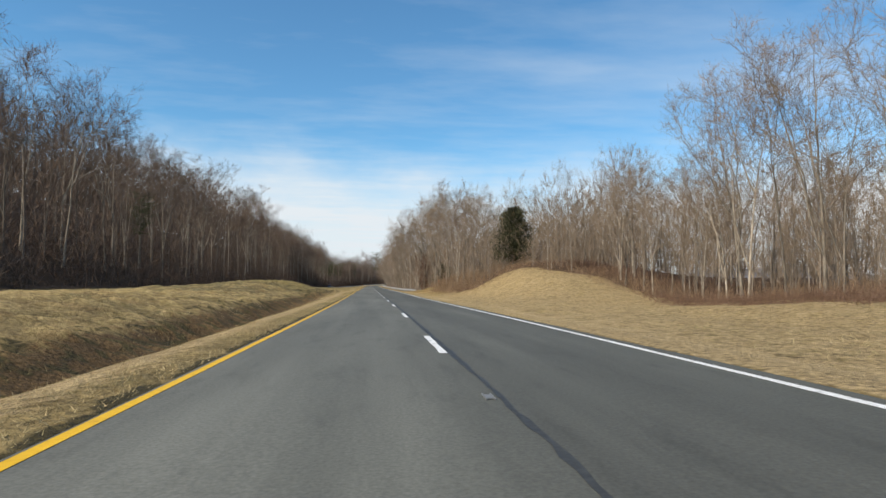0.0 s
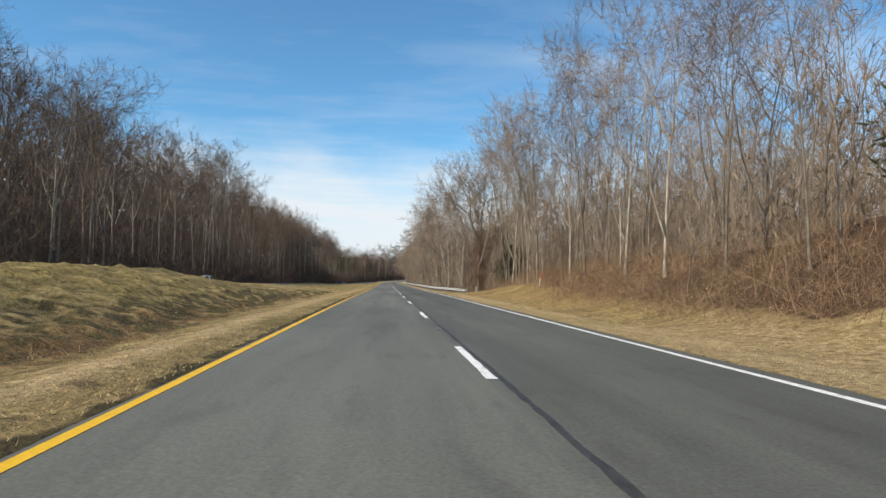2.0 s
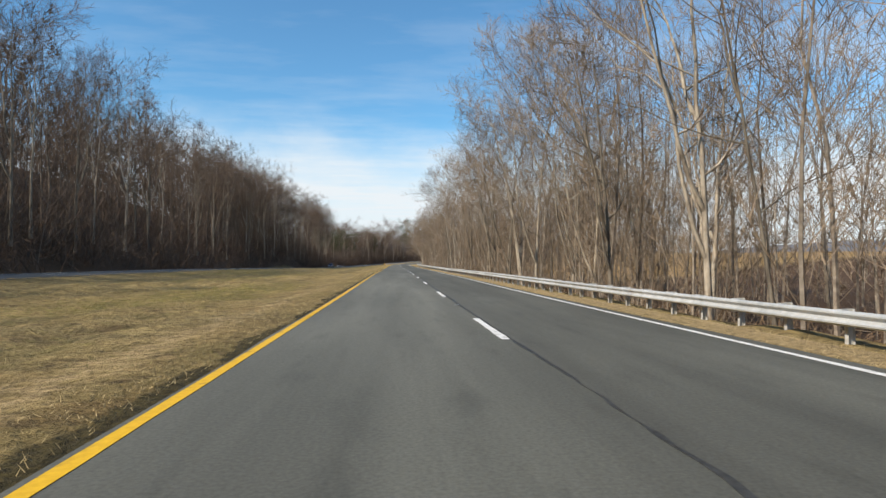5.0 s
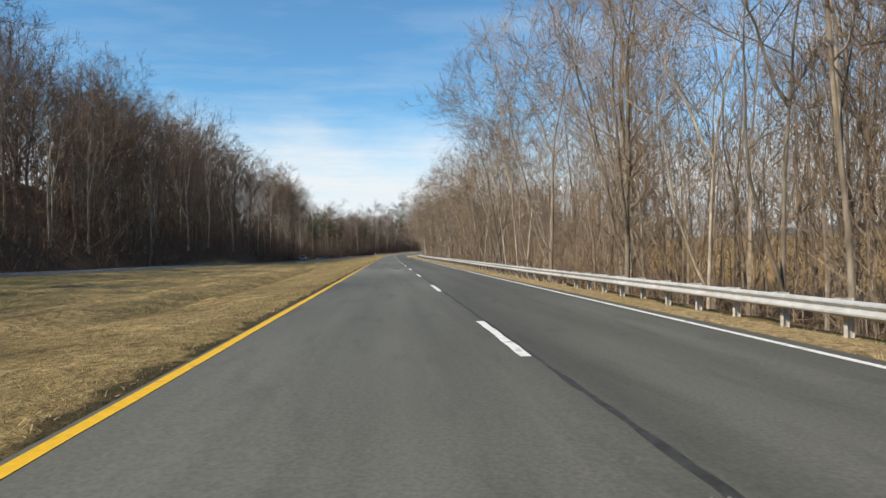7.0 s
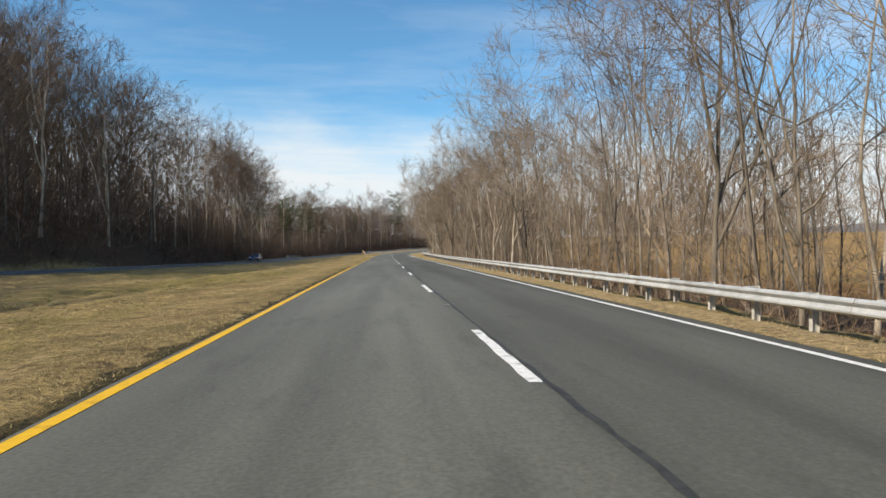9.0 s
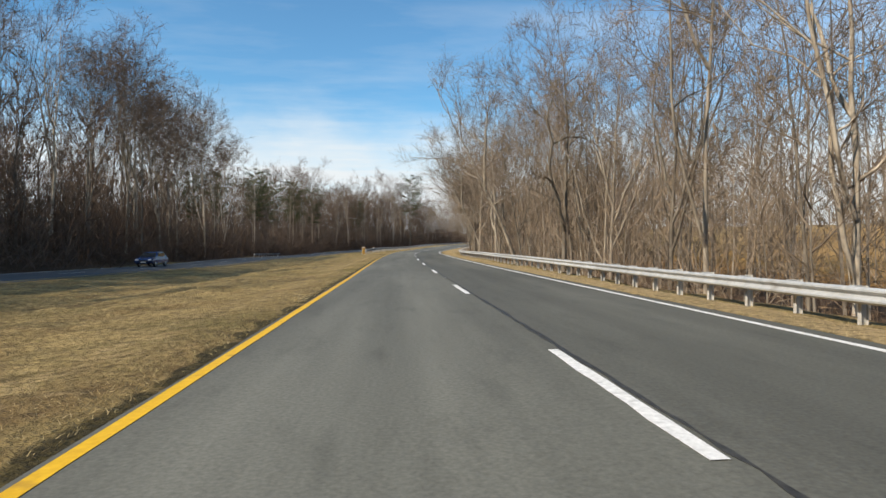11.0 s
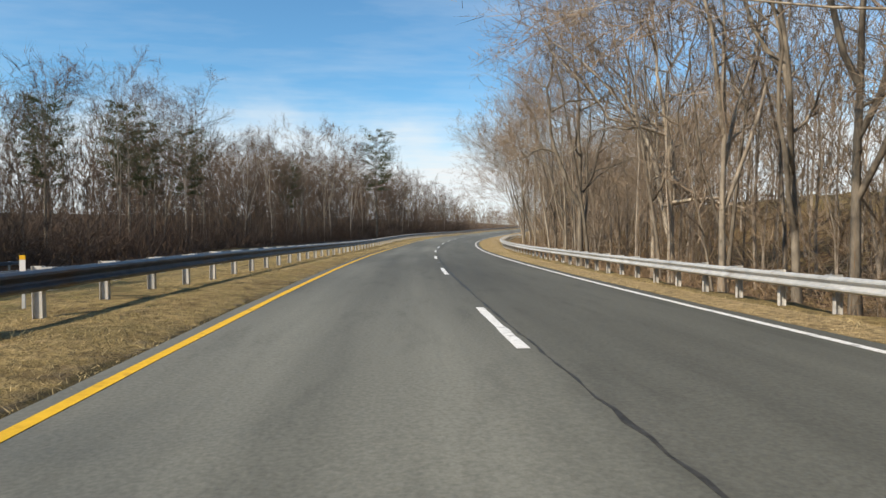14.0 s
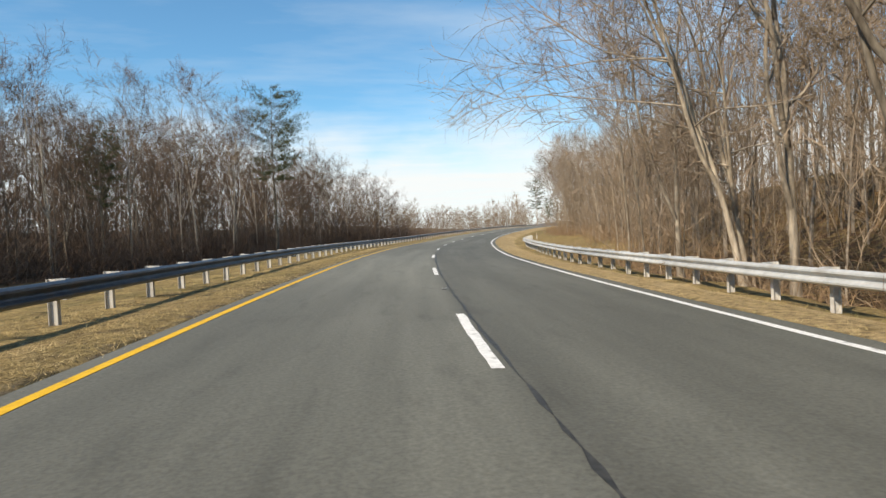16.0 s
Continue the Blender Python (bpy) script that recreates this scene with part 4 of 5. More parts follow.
GNARLED = [
    Kind("bare_tree", grow(41, 21, 0.21, 0.22, 15, 0.40, (-0.05, 0.0), 2, 0.72, (-0.9, -0.1), 0.018, 8, 6, 5, 0.6, 9, 14, 0.10, 1.5, 1.5), (M_BARK, M_TWIG), "old leafless tree with crooked boughs reaching over the road", group="trees behind the guardrail"),
    Kind("bare_tree", grow(43, 21, 0.20, 0.34, 12, 0.27, (-0.50, -0.06), 1, 0.25, (-0.2, 0), 0.018, 7, 6, 5, 0.6, 9, 14, 0.16, 1.3, 1.4), (M_BARK, M_TWIG), "stout leafless tree leaning slantwise over the road", group="trees behind the guardrail"),
    Kind("bare_tree", grow(46, 22, 0.20, 0.36, 13, 0.25, (0.01, 0.02), 1, 0.25, (-0.2, 0), 0.018, 7, 6, 5, 0.6, 9, 14, 0.14, 1.5, 1.4), (M_BARK, M_TWIG), "tall leafless tree with a thick pale trunk", group="trees behind the guardrail"),
]
SAPLING = [Kind("sapling", grow(51 + i, 7.5, 0.04, 0.12, 10, 0.2, (-0.06 * i, 0.03), 0, 0.1, None, 0.011, 4, 4, 4, 0.45, 5), (M_BARK, M_TWIG), "thin leafless sapling with pale bark", "sapling", "saplings in the brush") for i in range(3)]
FAR = [haze(70 + i, 25, 0.17, 0.30 + 0.08 * i, 0.20, 24, 20, 0.042, 1.9) for i in range(5)]
BACK = [haze(80 + i, 25, 0.15, 0.05 + 0.06 * i, 0.20, 19, 18, 0.092, 2.15) for i in range(5)]
DEEP = [haze(140 + i, 25, 0.2, 0.04 + 0.05 * i, 0.22, 14, 15, 0.14, 2.8, 3) for i in range(4)]
NEARBY = [haze(120 + i, 25, 0.12, 0.14 + 0.05 * i, 0.20, 22, 20, 0.031, 1.45) for i in range(5)]
SHRUB = [haze(150 + i, 9, 0.04, 0.06, 0.24, 12, 15, 0.024, 1.1, 3) for i in range(4)]
UNDER = [haze(90 + i, 9, 0.05, 0.06, 0.25, 11, 15, 0.05, 1.5, 3) for i in range(4)]


def left_top(s):
    """How high the trees of the left-hand woods reach."""
    return float(np.interp(s, [60, 109, 140, 190, 215, 260, 290, 340, 353, 396, 410, 459, 477, 505, 525, 543, 573, 590, 603, 628, 654, 670, 685, 699, 720], [23, 26, 28.5, 29, 31, 30.5, 27.5, 28.5, 28, 31, 27.5, 25, 22.5, 24.5, 28, 29, 25.5, 28, 32, 29.5, 27, 22.5, 19, 12, 8]))


def right_top(s):
    """How high the trees of the right-hand woods reach."""
    return float(np.interp(s, [20, 45, 60, 76, 95, 118, 150, 165, 268, 288, 335, 360, 470, 560, 575, 620, 680], [20, 21, 17.5, 15, 16, 20, 21, 26, 25, 19.5, 19.5, 22.5, 23, 20, 15, 19, 18]))


def right_edge(s):
    """Where the right-hand woods begin."""
    return float(np.interp(s, [-30, 15, 35, 48, 70, 79, 100, 128, 145, 165, 180, 420, 520, 548, 556, 600, 640, 700], [20, 22, 27, 27, 24, 10.8, 11.3, 11.8, 13.5, 13.5, 9.6, 9.6, 9.4, 10, 17, 15, 10.5, 9]))


def wood_mesh(name, spots, label, seed, mats, small):
    """Far woods as one mesh: each tree a turned and scaled copy of one of a few shapes."""
    rng = np.random.RandomState(seed)
    wood, spray = [], []
    for s, l, h, *back in spots:
        tall = h > 11 or bool(back)
        shapes = (FAR, BACK, NEARBY, DEEP)[back[0] if back else 1] if tall else small
        w, c = shapes[rng.randint(len(shapes))]
        a, k = rng.uniform(0, 2 * np.pi), h / (25 if tall else 9)
        rot = np.array([[np.cos(a), -np.sin(a), 0], [np.sin(a), np.cos(a), 0], [rng.normal(0, 0.03), rng.normal(0, 0.03), 1]]).T
        x, y, z = on_ground(s, l, 0.2)
        wide = k * rng.uniform(0.85, 1.1)
        m = rot * np.array([wide, wide, k])
        wood.append((w[0] @ m + (x, y, z), w[1]))
        spray.append((c[0] @ m + (x, y, z), c[1]))
    (wv, wf), (sv, sf) = join(wood), join(spray)
    v, f = join([(wv, wf), (sv, sf)])
    index = np.concatenate([np.zeros(len(wf)), np.ones(len(sf))])
    ob = new(name, mesh_of(name, v, f, mats, index))
    return tagged(ob, label, "woods", kind="stuff")


def plant_woods():
    rng = np.random.RandomState(7)
    # the front of the left-hand woods, tree by tree
    s = 48.0
    while s < 690:
        oe = float(other_edge(s))
        if 484 < s < 556 and rng.rand() < 0.5:
            s += 4
            continue
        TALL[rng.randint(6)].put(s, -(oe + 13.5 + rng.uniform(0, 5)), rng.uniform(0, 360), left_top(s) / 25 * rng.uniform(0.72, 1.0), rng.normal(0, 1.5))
        s += rng.uniform(4.0, 8.5)
    for q in range(11):
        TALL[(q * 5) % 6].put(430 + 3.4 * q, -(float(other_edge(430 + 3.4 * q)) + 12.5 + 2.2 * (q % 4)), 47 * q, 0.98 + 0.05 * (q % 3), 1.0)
    # the woods behind it, up the hill
    spots = []
    for row in range(9):
        s = 40.0 + rng.uniform(0, 5)
        while s < 780:
            oe = float(other_edge(s))
            if row < 3 or s < 450:
                spots.append((s, -(oe + 14.5 + row * 6.5 + rng.uniform(0, 5.5)), left_top(s) * rng.uniform(0.62, 0.92), 0 if row < 2 else 1 if row < 5 else 3))
            s += rng.uniform(5.5, 10.5) * (1 + 0.05 * row)
    for k in range(1100):
        s = rng.uniform(50, 720) if k < 700 else rng.uniform(400, 720)
        spots.append((s, -(float(other_edge(s)) + 11.8 + abs(rng.normal(0, 9 + 22 * (k % 3 == 0)))), rng.uniform(4.5, 10.9) if k < 500 else rng.uniform(3, 6.5)))
    for row in range(6):
        s = 40.0
        while s < 450:
            spots.append((s, -(float(other_edge(s)) + 78 + row * 12 + rng.uniform(0, 11)), rng.uniform(17, 25), 3))
            s += rng.uniform(5, 9.5)
    for k in range(40):
        s = rng.uniform(520, 740)
        spots.append((s, -(float(other_edge(s)) + 12 + rng.uniform(0, 45)), left_top(s) * rng.uniform(0.55, 0.9), k % 2))
    for k in range(50):
        s = rng.uniform(420, 740)
        spots.append((s, -(float(other_edge(s)) + 30 + rng.uniform(0, 50)), left_top(s) * rng.uniform(0.65, 0.95), 3))
    for k in range(230):
        s = rng.uniform(60, 430)
        spots.append((s, -(float(other_edge(s)) + 34 + rng.uniform(0, 60)), rng.uniform(11.2, 15), 3))
    for k in range(70):
        s = rng.uniform(535, 715)
        spots.append((s, -(float(other_edge(s)) + 14 + rng.uniform(0, 34)), left_top(s) * rng.uniform(0.6, 0.95), 0))
    for k in range(230):
        s = rng.uniform(440, 700)
        spots.append((s, -(float(other_edge(s)) + 14 + rng.uniform(0, 22)), rng.uniform(5, 10.9)))
    for k in range(260):
        s = rng.uniform(430, 715) if k < 150 else rng.uniform(550, 690)
        spots.append((s, -(float(other_edge(s)) + 16 + rng.uniform(0, 30)), left_top(s) * rng.uniform(0.25, 0.6) + 2.5, 1))
    for k in range(60):
        s = rng.uniform(555, 690)
        spots.append((s, -(float(other_edge(s)) + 14 + rng.uniform(0, 14)), left_top(s) * rng.uniform(0.55, 0.9), 0))
    for k in range(55):
        s = rng.uniform(325, 395)
        spots.append((s, -(float(other_edge(s)) + 16 + rng.uniform(0, 18)), left_top(s) * rng.uniform(0.8, 0.97), 0))
    for k in range(130):
        s = rng.uniform(315, 440)
        spots.append((s, -(float(other_edge(s)) + 15 + rng.uniform(0, 26)), left_top(s) * rng.uniform(0.5, 0.8), 1))
    for k in range(90):
        s = rng.uniform(436, 505)
        spots.append((s, -(float(other_edge(s)) + 13 + rng.uniform(0, 15)), rng.uniform(8, 16), 1))
    wood_mesh("woods_on_hillside", spots, "dense leafless hardwood forest climbing the hillside", 3, [M_BARK_SHADED, M_TWIG_SHADED], UNDER)
    # the woods at the right
    spots = []
    s = 24.0
    while s < 700:
        e = right_edge(s)
        for row in range(6 if s < 150 else 3):
            if 270 < s < 335 and row > (rng.rand() < 0.25):
                continue
            l = e + (5.5 if s < 150 or s > 545 else 9.5) + row * 6 + rng.uniform(-2.5, 3)
            spots.append((s + rng.uniform(-3, 3), l, right_top(s) * rng.uniform(0.68, 0.98), 2 if row < 2 else 0 if row < 3 else 1))
        s += rng.uniform(4.5, 7.5)
    for k in range(70):
        spots.append((rng.uniform(40, 240), rng.uniform(60, 165), rng.uniform(12, 18), 3))
    for k in range(60):
        spots.append((rng.uniform(150, 250), rng.uniform(28, 75), rng.uniform(12, 19), 1))
    for k in range(150):
        s = rng.uniform(345, 620)
        spots.append((s, right_edge(s) + 1 + abs(rng.normal(0, 8)), rng.uniform(4, 10.5)))
    for k in range(70):
        spots.append((rng.uniform(345, 560), rng.uniform(20, 60), rng.uniform(12, 19), 1))
    for k in range(80):
        spots.append((rng.uniform(340, 560), rng.uniform(75, 130), rng.uniform(10, 14), 3))
    for k in range(70):
        spots.append((rng.uniform(150, 275), 10 + abs(rng.normal(0, 18)), rng.uniform(5, 10.5)))
    for k in range(350):
        s = rng.uniform(25, 660) if k < 200 else rng.uniform(4, 145)
        if not 42 < s < 74:
            spots.append((s, right_edge(s) + 1.5 + abs(rng.normal(0, 9 if k < 200 else 16)) * (0.4 if 262 < s < 335 else 1), rng.uniform(4, 10.5) * (0.7 if 262 < s < 335 else 1)))
    for k in range(140):
        s, l = rng.uniform(655, 795), rng.uniform(-60, 150)
        spots.append((s, l, rng.uniform(11.5, 16) if l > 16 or s > 745 else rng.uniform(3.5, 7), 3))
    for k in range(170):
        s = rng.uniform(28, 140)
        spots.append((s, max(right_edge(s), 22) + 2 + rng.uniform(0, 36), rng.uniform(12, 18) if k < 110 else rng.uniform(4, 9), 2 * (k % 2)))
    for k in range(130):
        s = rng.uniform(35, 135)
        spots.append((s, max(right_edge(s), 25) + rng.uniform(0, 34), rng.uniform(4, 9), 0))
    for k in range(110):
        s = rng.uniform(100, 190)
        spots.append((s, right_edge(s) + 13 + rng.uniform(0, 30), rng.uniform(13, 19), 1))
    for k in range(85):
        s = rng.uniform(222, 345)
        spots.append((s, right_edge(s) + 1.5 + rng.uniform(0, 24), rng.uniform(12, 19), 2))
    for k in range(120):
        s = rng.uniform(105, 178)
        spots.append((s, right_edge(s) + 4 + rng.uniform(0, 34), rng.uniform(13, 19) if k < 90 else rng.uniform(4, 9), 2))
    spots = [q for q in spots if abs(q[1]) > 10 and not (146 < q[0] < 159 and q[1] < 18 and (q[2] > 8 or q[1] > 11 or int(q[0] * 10) % 3)) and not (159 <= q[0] < 174 and q[1] < 17 and q[2] > 8)]
    for k in range(90):
        spots.append((rng.uniform(375, 500), rng.uniform(28, 75), rng.uniform(8, 14), 3))
    for k in range(130):
        spots.append((rng.uniform(45, 160), rng.uniform(44, 105), rng.uniform(9, 15), 3))
    for k in range(45):
        s = rng.uniform(205, 275)
        spots.append((s, right_edge(s) + 2 + rng.uniform(0, 22), right_top(s) * rng.uniform(0.6, 0.9), 2))
    for k in range(210):
        s, l = rng.uniform(715, 798), -rng.uniform(6, 115)
        spots.append((s, l, (4.5 if l > -18 else 7.5) + rng.uniform(0, 5.5) + 4 * (k % 9 == 0), 3))
    for k in range(150):
        s = rng.uniform(152, 345) if k < 85 else rng.uniform(345, 545)
        spots.append((s, right_edge(s) + 0.6 + rng.uniform(0, 11), right_top(s) * rng.uniform(0.55, 0.95), 2))
    for k in range(150):
        s = rng.uniform(505, 625)
        spots.append((s, right_edge(s) + 3 + rng.uniform(0, 28), right_top(s) * rng.uniform(0.6, 0.95), 2 if k < 70 else 0))
    spots = [q for q in spots if not (432 < q[0] < 462 and q[1] < 15 and q[2] > 8)]
    for k in range(110):
        s = rng.uniform(555, 612)
        spots.append((s, right_edge(s) - 1 + abs(rng.normal(0, 5)), rng.uniform(4, 10)))
    more = np.random.RandomState(64)
    for k in range(95):
        s = more.uniform(393, 428) if k < 60 else more.uniform(258, 280)
        tall = more.rand() < (0.55 if k < 60 else 0.3)
        spots.append((s, 10.6 + abs(more.normal(0, 7)), *((more.uniform(11, 20), 2) if tall else (more.uniform(3.5, 8),))))
    wood_mesh("woods_beside_road", spots, "dense leafless brown woods beside the road", 5, [M_BARK_SUNLIT, M_TWIG_SUNLIT], SHRUB)
    # trees at the front of the right-hand woods
    s = 12.0
    while s < 690:
        e = right_edge(s)
        if s < 146:
            kind = TALL[rng.randint(6)] if rng.rand() < 0.12 else EDGE[rng.choice([1, 2, 2, 4, 5, 5])]
            gap = rng.uniform(1.8, 3.8)
        else:
            kind = EDGE[rng.choice([0, 1, 1, 2, 2, 3, 4, 5, 5])]
            gap = rng.uniform(2.6, 5.0)
        size = right_top(s) / (25 if kind in TALL else 20) * rng.uniform(0.68, 1.0)
        if 545 < s < 575 or 508 < s < 545:
            gap *= 1.7
        head = math.degrees(float(np.interp(s, SG, HEAD)))
        l = e + abs(rng.normal(0.4, 2.4))
        if 68 < s < 86 and l < 19 or 146 < s < 164 and l < 18 or 438 < s < 458 and l < 12.5:
            s += 1.5
            continue
        kind.put(s, l, head + rng.normal(0, 28), size, rng.normal(0, 2.5))
        s += gap
    for k in range(70):
        s = rng.uniform(20, 600)
        if 40 < s < 76 or 146 < s < 159:
            continue
        SAPLING[k % 3].put(s, right_edge(s) - 0.6 + rng.uniform(-0.4, 3.5), rng.uniform(0, 360), rng.uniform(0.6, 1.2), rng.normal(0, 5))


plant_woods()
vined = Kind("bare_tree", grow(48, 23, 0.27, 0.26, 16, 0.33, (0.02, 0.0), 3, 0.15, None, 0.02, 7, 5, 5, 0.6, 9, 14, 0.14, 1.35, 1.6), (M_BARK, M_TWIG), "large leafless tree with dark rising stems, wrapped in reddish vines", group="trees behind the guardrail").put(157, 12.2, 20)


def wrap_in_vines(tree):
    """A tangle of reddish vine stems hanging round the stems of a tree."""
    rng = np.random.RandomState(77)
    n = 5200
    z = rng.uniform(0, 1, n)
    hang = rng.randint(0, 9, n)
    az = hang * 0.9 + rng.normal(0, 0.3, n)
    r = (0.25 + 1.9 * (hang % 4) / 3 * z) + np.abs(rng.normal(0, 0.35, n))
    base = np.stack([r * np.cos(az), r * np.sin(az), 0.4 + 9.5 * z ** 0.85], -1)
    way = unit(rng.normal(0, 0.55, (n, 3)) + (0, 0, -0.6))
    # a sheaf that spreads outwards and up from the fork
    m = 3200
    r = rng.uniform(0, 1, m) ** 0.8 * 4.2
    sheaf = np.stack([r - 0.6, rng.normal(0, 0.7, m), 6.2 + 0.75 * r + rng.normal(0, 0.3 + 0.22 * r, m)], -1)
    base, way = np.concatenate([base, sheaf]), np.concatenate([way, unit(rng.normal(0, 0.4, (m, 3)) + (0.8, 0, 0.45))])
    ob = new("vines", mesh_of("vines", *slivers(base, way, rng.uniform(0.5, 1.6, n + m), 0.022, rng), [M_VINE]))
    ob.parent = tree
    ob["label"] = "reddish brown tangle of bare vines"


wrap_in_vines(vined)
for q in range(3):
    SAPLING[q % 3].put(150.5 + 2.6 * q, 13.2 + 0.9 * ((q * 5) % 4), 50 * q, 1.0 + 0.12 * (q % 3), label="thin pale-barked leafless sapling on the bank")
SAPLING[2].put(147.4, 12.5, 0, 1.15, 0, "thin leafless sapling with pale bark leaning over the bank")
OVERHANG.put(527.5, 10.0, -14)
OVERHANG.put(529.5, 11.2, 24, 0.9)
OVERHANG.put(455.6, 10.2, -6, 1.0)
OVERHANG.put(449, 11.5, 10, 0.9)
for q, s, l, turn, size in ((0, 452.4, 9.7, 0, 1), (2, 450.4, 9.3, 60, 0.98), (1, 446.6, 10.8, 0, 1), (2, 445.4, 9.7, 0, 1.05), (1, 414.5, 10.6, 8, 1.02), (2, 425.2, 9.8, 130, 0.95), (0, 478, 12.4, 15, 0.95), (2, 486.5, 9.6, 200, 0.95), (2, 396, 10.4, 250, 0.95), (0, 505, 12.0, -20, 0.8)):
    GNARLED[q].put(s, l, turn, size)

cedar = Kind("cedar_tree", conifer(5, 7.6, 0.2, "cedar"), (M_BARK, M_CEDAR), "dark green dense cedar on top of the grassed mound", crown="foliage")
cedar.put(84, 17.6, 0)
Kind("cedar_tree", conifer(6, 7.4, 0.2, "cedar"), (M_BARK, M_NEEDLE), "broad olive green cedar behind the end of the guardrail", crown="foliage").put(156.4, 17.1, 70)
pine = Kind("pine_tree", conifer(8, 33, 0.32, "pine"), (M_BARK, M_NEEDLE), "tall dark green pine above the leafless trees", crown="foliage", group="pines in the woods")
pine.put(621.5, -42.4, 0)
for q, (s, l, size) in enumerate(((494, -41.0, 0.62), (499, -43.5, 0.57), (512, -43.5, 0.56), (529, -45.0, 0.64), (536, -47, 0.58), (543, -45, 0.62), (585, -48, 0.58), (462, -40.5, 0.46), (478, -42.5, 0.52), (120, -43, 0.42), (745, -26, 0.64), (742, -19, 0.4))):
    pine.put(s, l, 77 * q, size, label="dark green pine among leafless trees")


# ---- brush and grass ----
def build_brush():
    """Tangled bare undergrowth along the feet of the woods."""
    rng = np.random.RandomState(21)
    sets = []

    def bushes(roots, n, wide, thick, rise=(0.4, 1.2)):
        base, way, ln, wd = [], [], [], []
        for s, l, h in roots:
            x, y, z = on_ground(s, l, 0.05)
            r = wide * (0.4 + 0.25 * h)
            b = np.stack([x + rng.normal(0, r, n), y + rng.normal(0, r, n), np.full(n, z)], -1)
            w = unit(np.stack([rng.normal(0, 0.45, n), rng.normal(0, 0.45, n), rng.uniform(*rise, n)], -1))
            le = h * rng.uniform(0.45, 1.1, n)
            k = n // 3
            for c in (k, 2 * k):
                b[c : c + k] = b[:k] + w[:k] * (le[:k] * rng.uniform(0.2, 0.9, k))[:, None]
                w[c : c + k] = unit(w[:k] + rng.normal(0, 0.8, (k, 3)))
                le[c : c + k] *= 0.5
            base.append(b), way.append(w), ln.append(le), wd.append(np.where(np.arange(n) < k, thick, thick * 0.7))
        sets.append(slivers(np.concatenate(base), np.concatenate(way), np.concatenate(ln), np.concatenate(wd), rng))

    left = []
    for k in range(2500):
        s = rng.uniform(45, 700)
        left.append((s, -(float(other_edge(s)) + 10.6 + abs(rng.normal(0, 11.0))), rng.uniform(1.2, 3.2) + (rng.rand() < 0.4) * rng.uniform(1, 4.5)))
    for k in range(700):
        s = rng.uniform(400, 690)
        left.append((s, -(float(other_edge(s)) + 11.5 + abs(rng.normal(0, 7.0))), rng.uniform(3.5, 7.5)))
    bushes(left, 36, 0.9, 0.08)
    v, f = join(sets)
    tagged(new("thicket", mesh_of("thicket", v, f, [M_THICKET])), "leafless thicket at the foot of the wooded hill, darkened for shade", "brush", kind="stuff")
    sets.clear()
    right = []
    while len(right) < 2200:
        s = rng.uniform(30, 660)
        thick = s < 146 or s > 545
        if not thick and rng.rand() < 0.5:
            continue
        l = right_edge(s) - (0.4 if 84 < s < 160 else 1.6 if thick else 0.4) + abs(rng.normal(0, 6 if 78 < s < 146 else 4.0))
        h = rng.uniform(0.8, 2.6) if thick else rng.uniform(0.6, 2.2) + (rng.rand() < 0.2) * 2
        right.append((s, l, h))
    for k in range(420):
        s = rng.uniform(225, 350)
        right.append((s, rng.uniform(9.5, 32), rng.uniform(0.6, 1.9)))
    for k in range(260):
        s = rng.uniform(350, 545)
        right.append((s, rng.uniform(9.5, 20), rng.uniform(0.6, 2.2)))
    for k in range(420):
        s = rng.uniform(505, 615)
        right.append((s, right_edge(s) + rng.uniform(0, 26), rng.uniform(0.7, 2.6)))
    bushes(right, 34, 0.9, 0.022)
    bank = []
    for k in range(1500):
        s = rng.uniform(76, 147)
        bank.append((s, float(np.interp(s, [76, 84, 102, 118, 147], [13, 8.8, 9.2, 11.6, 11.8])) + abs(rng.normal(0, 3.2)), rng.uniform(0.4, 1.5)))
    bushes(bank, 45, 1.1, 0.011, (0.1, 0.75))
    v, f = join(sets)
    tagged(new("brush", mesh_of("brush", v, f, [M_BRUSH])), "tangled leafless brown brush along the edge of the woods", "brush", kind="stuff")
    sets.clear()
    low = []
    for k in range(1500):
        s = rng.uniform(28, 82)
        far = abs(rng.normal(0, 5.5))
        low.append((s, float(np.interp(s, [28, 46, 50, 63, 71, 76, 82], [20.5, 21.7, 22.5, 26.8, 26.4, 23.4, 20.5])) + far - 0.8 * rng.rand(), rng.uniform(0.35, 1.1) + 0.12 * far * rng.rand()))
    bushes(low, 42, 1.1, 0.016, (0.1, 0.8))
    v, f = join(sets)
    tagged(new("undergrowth", mesh_of("undergrowth", v, f, [M_VINE])), "low reddish brown undergrowth below the trees on the bank", "brush", kind="stuff")


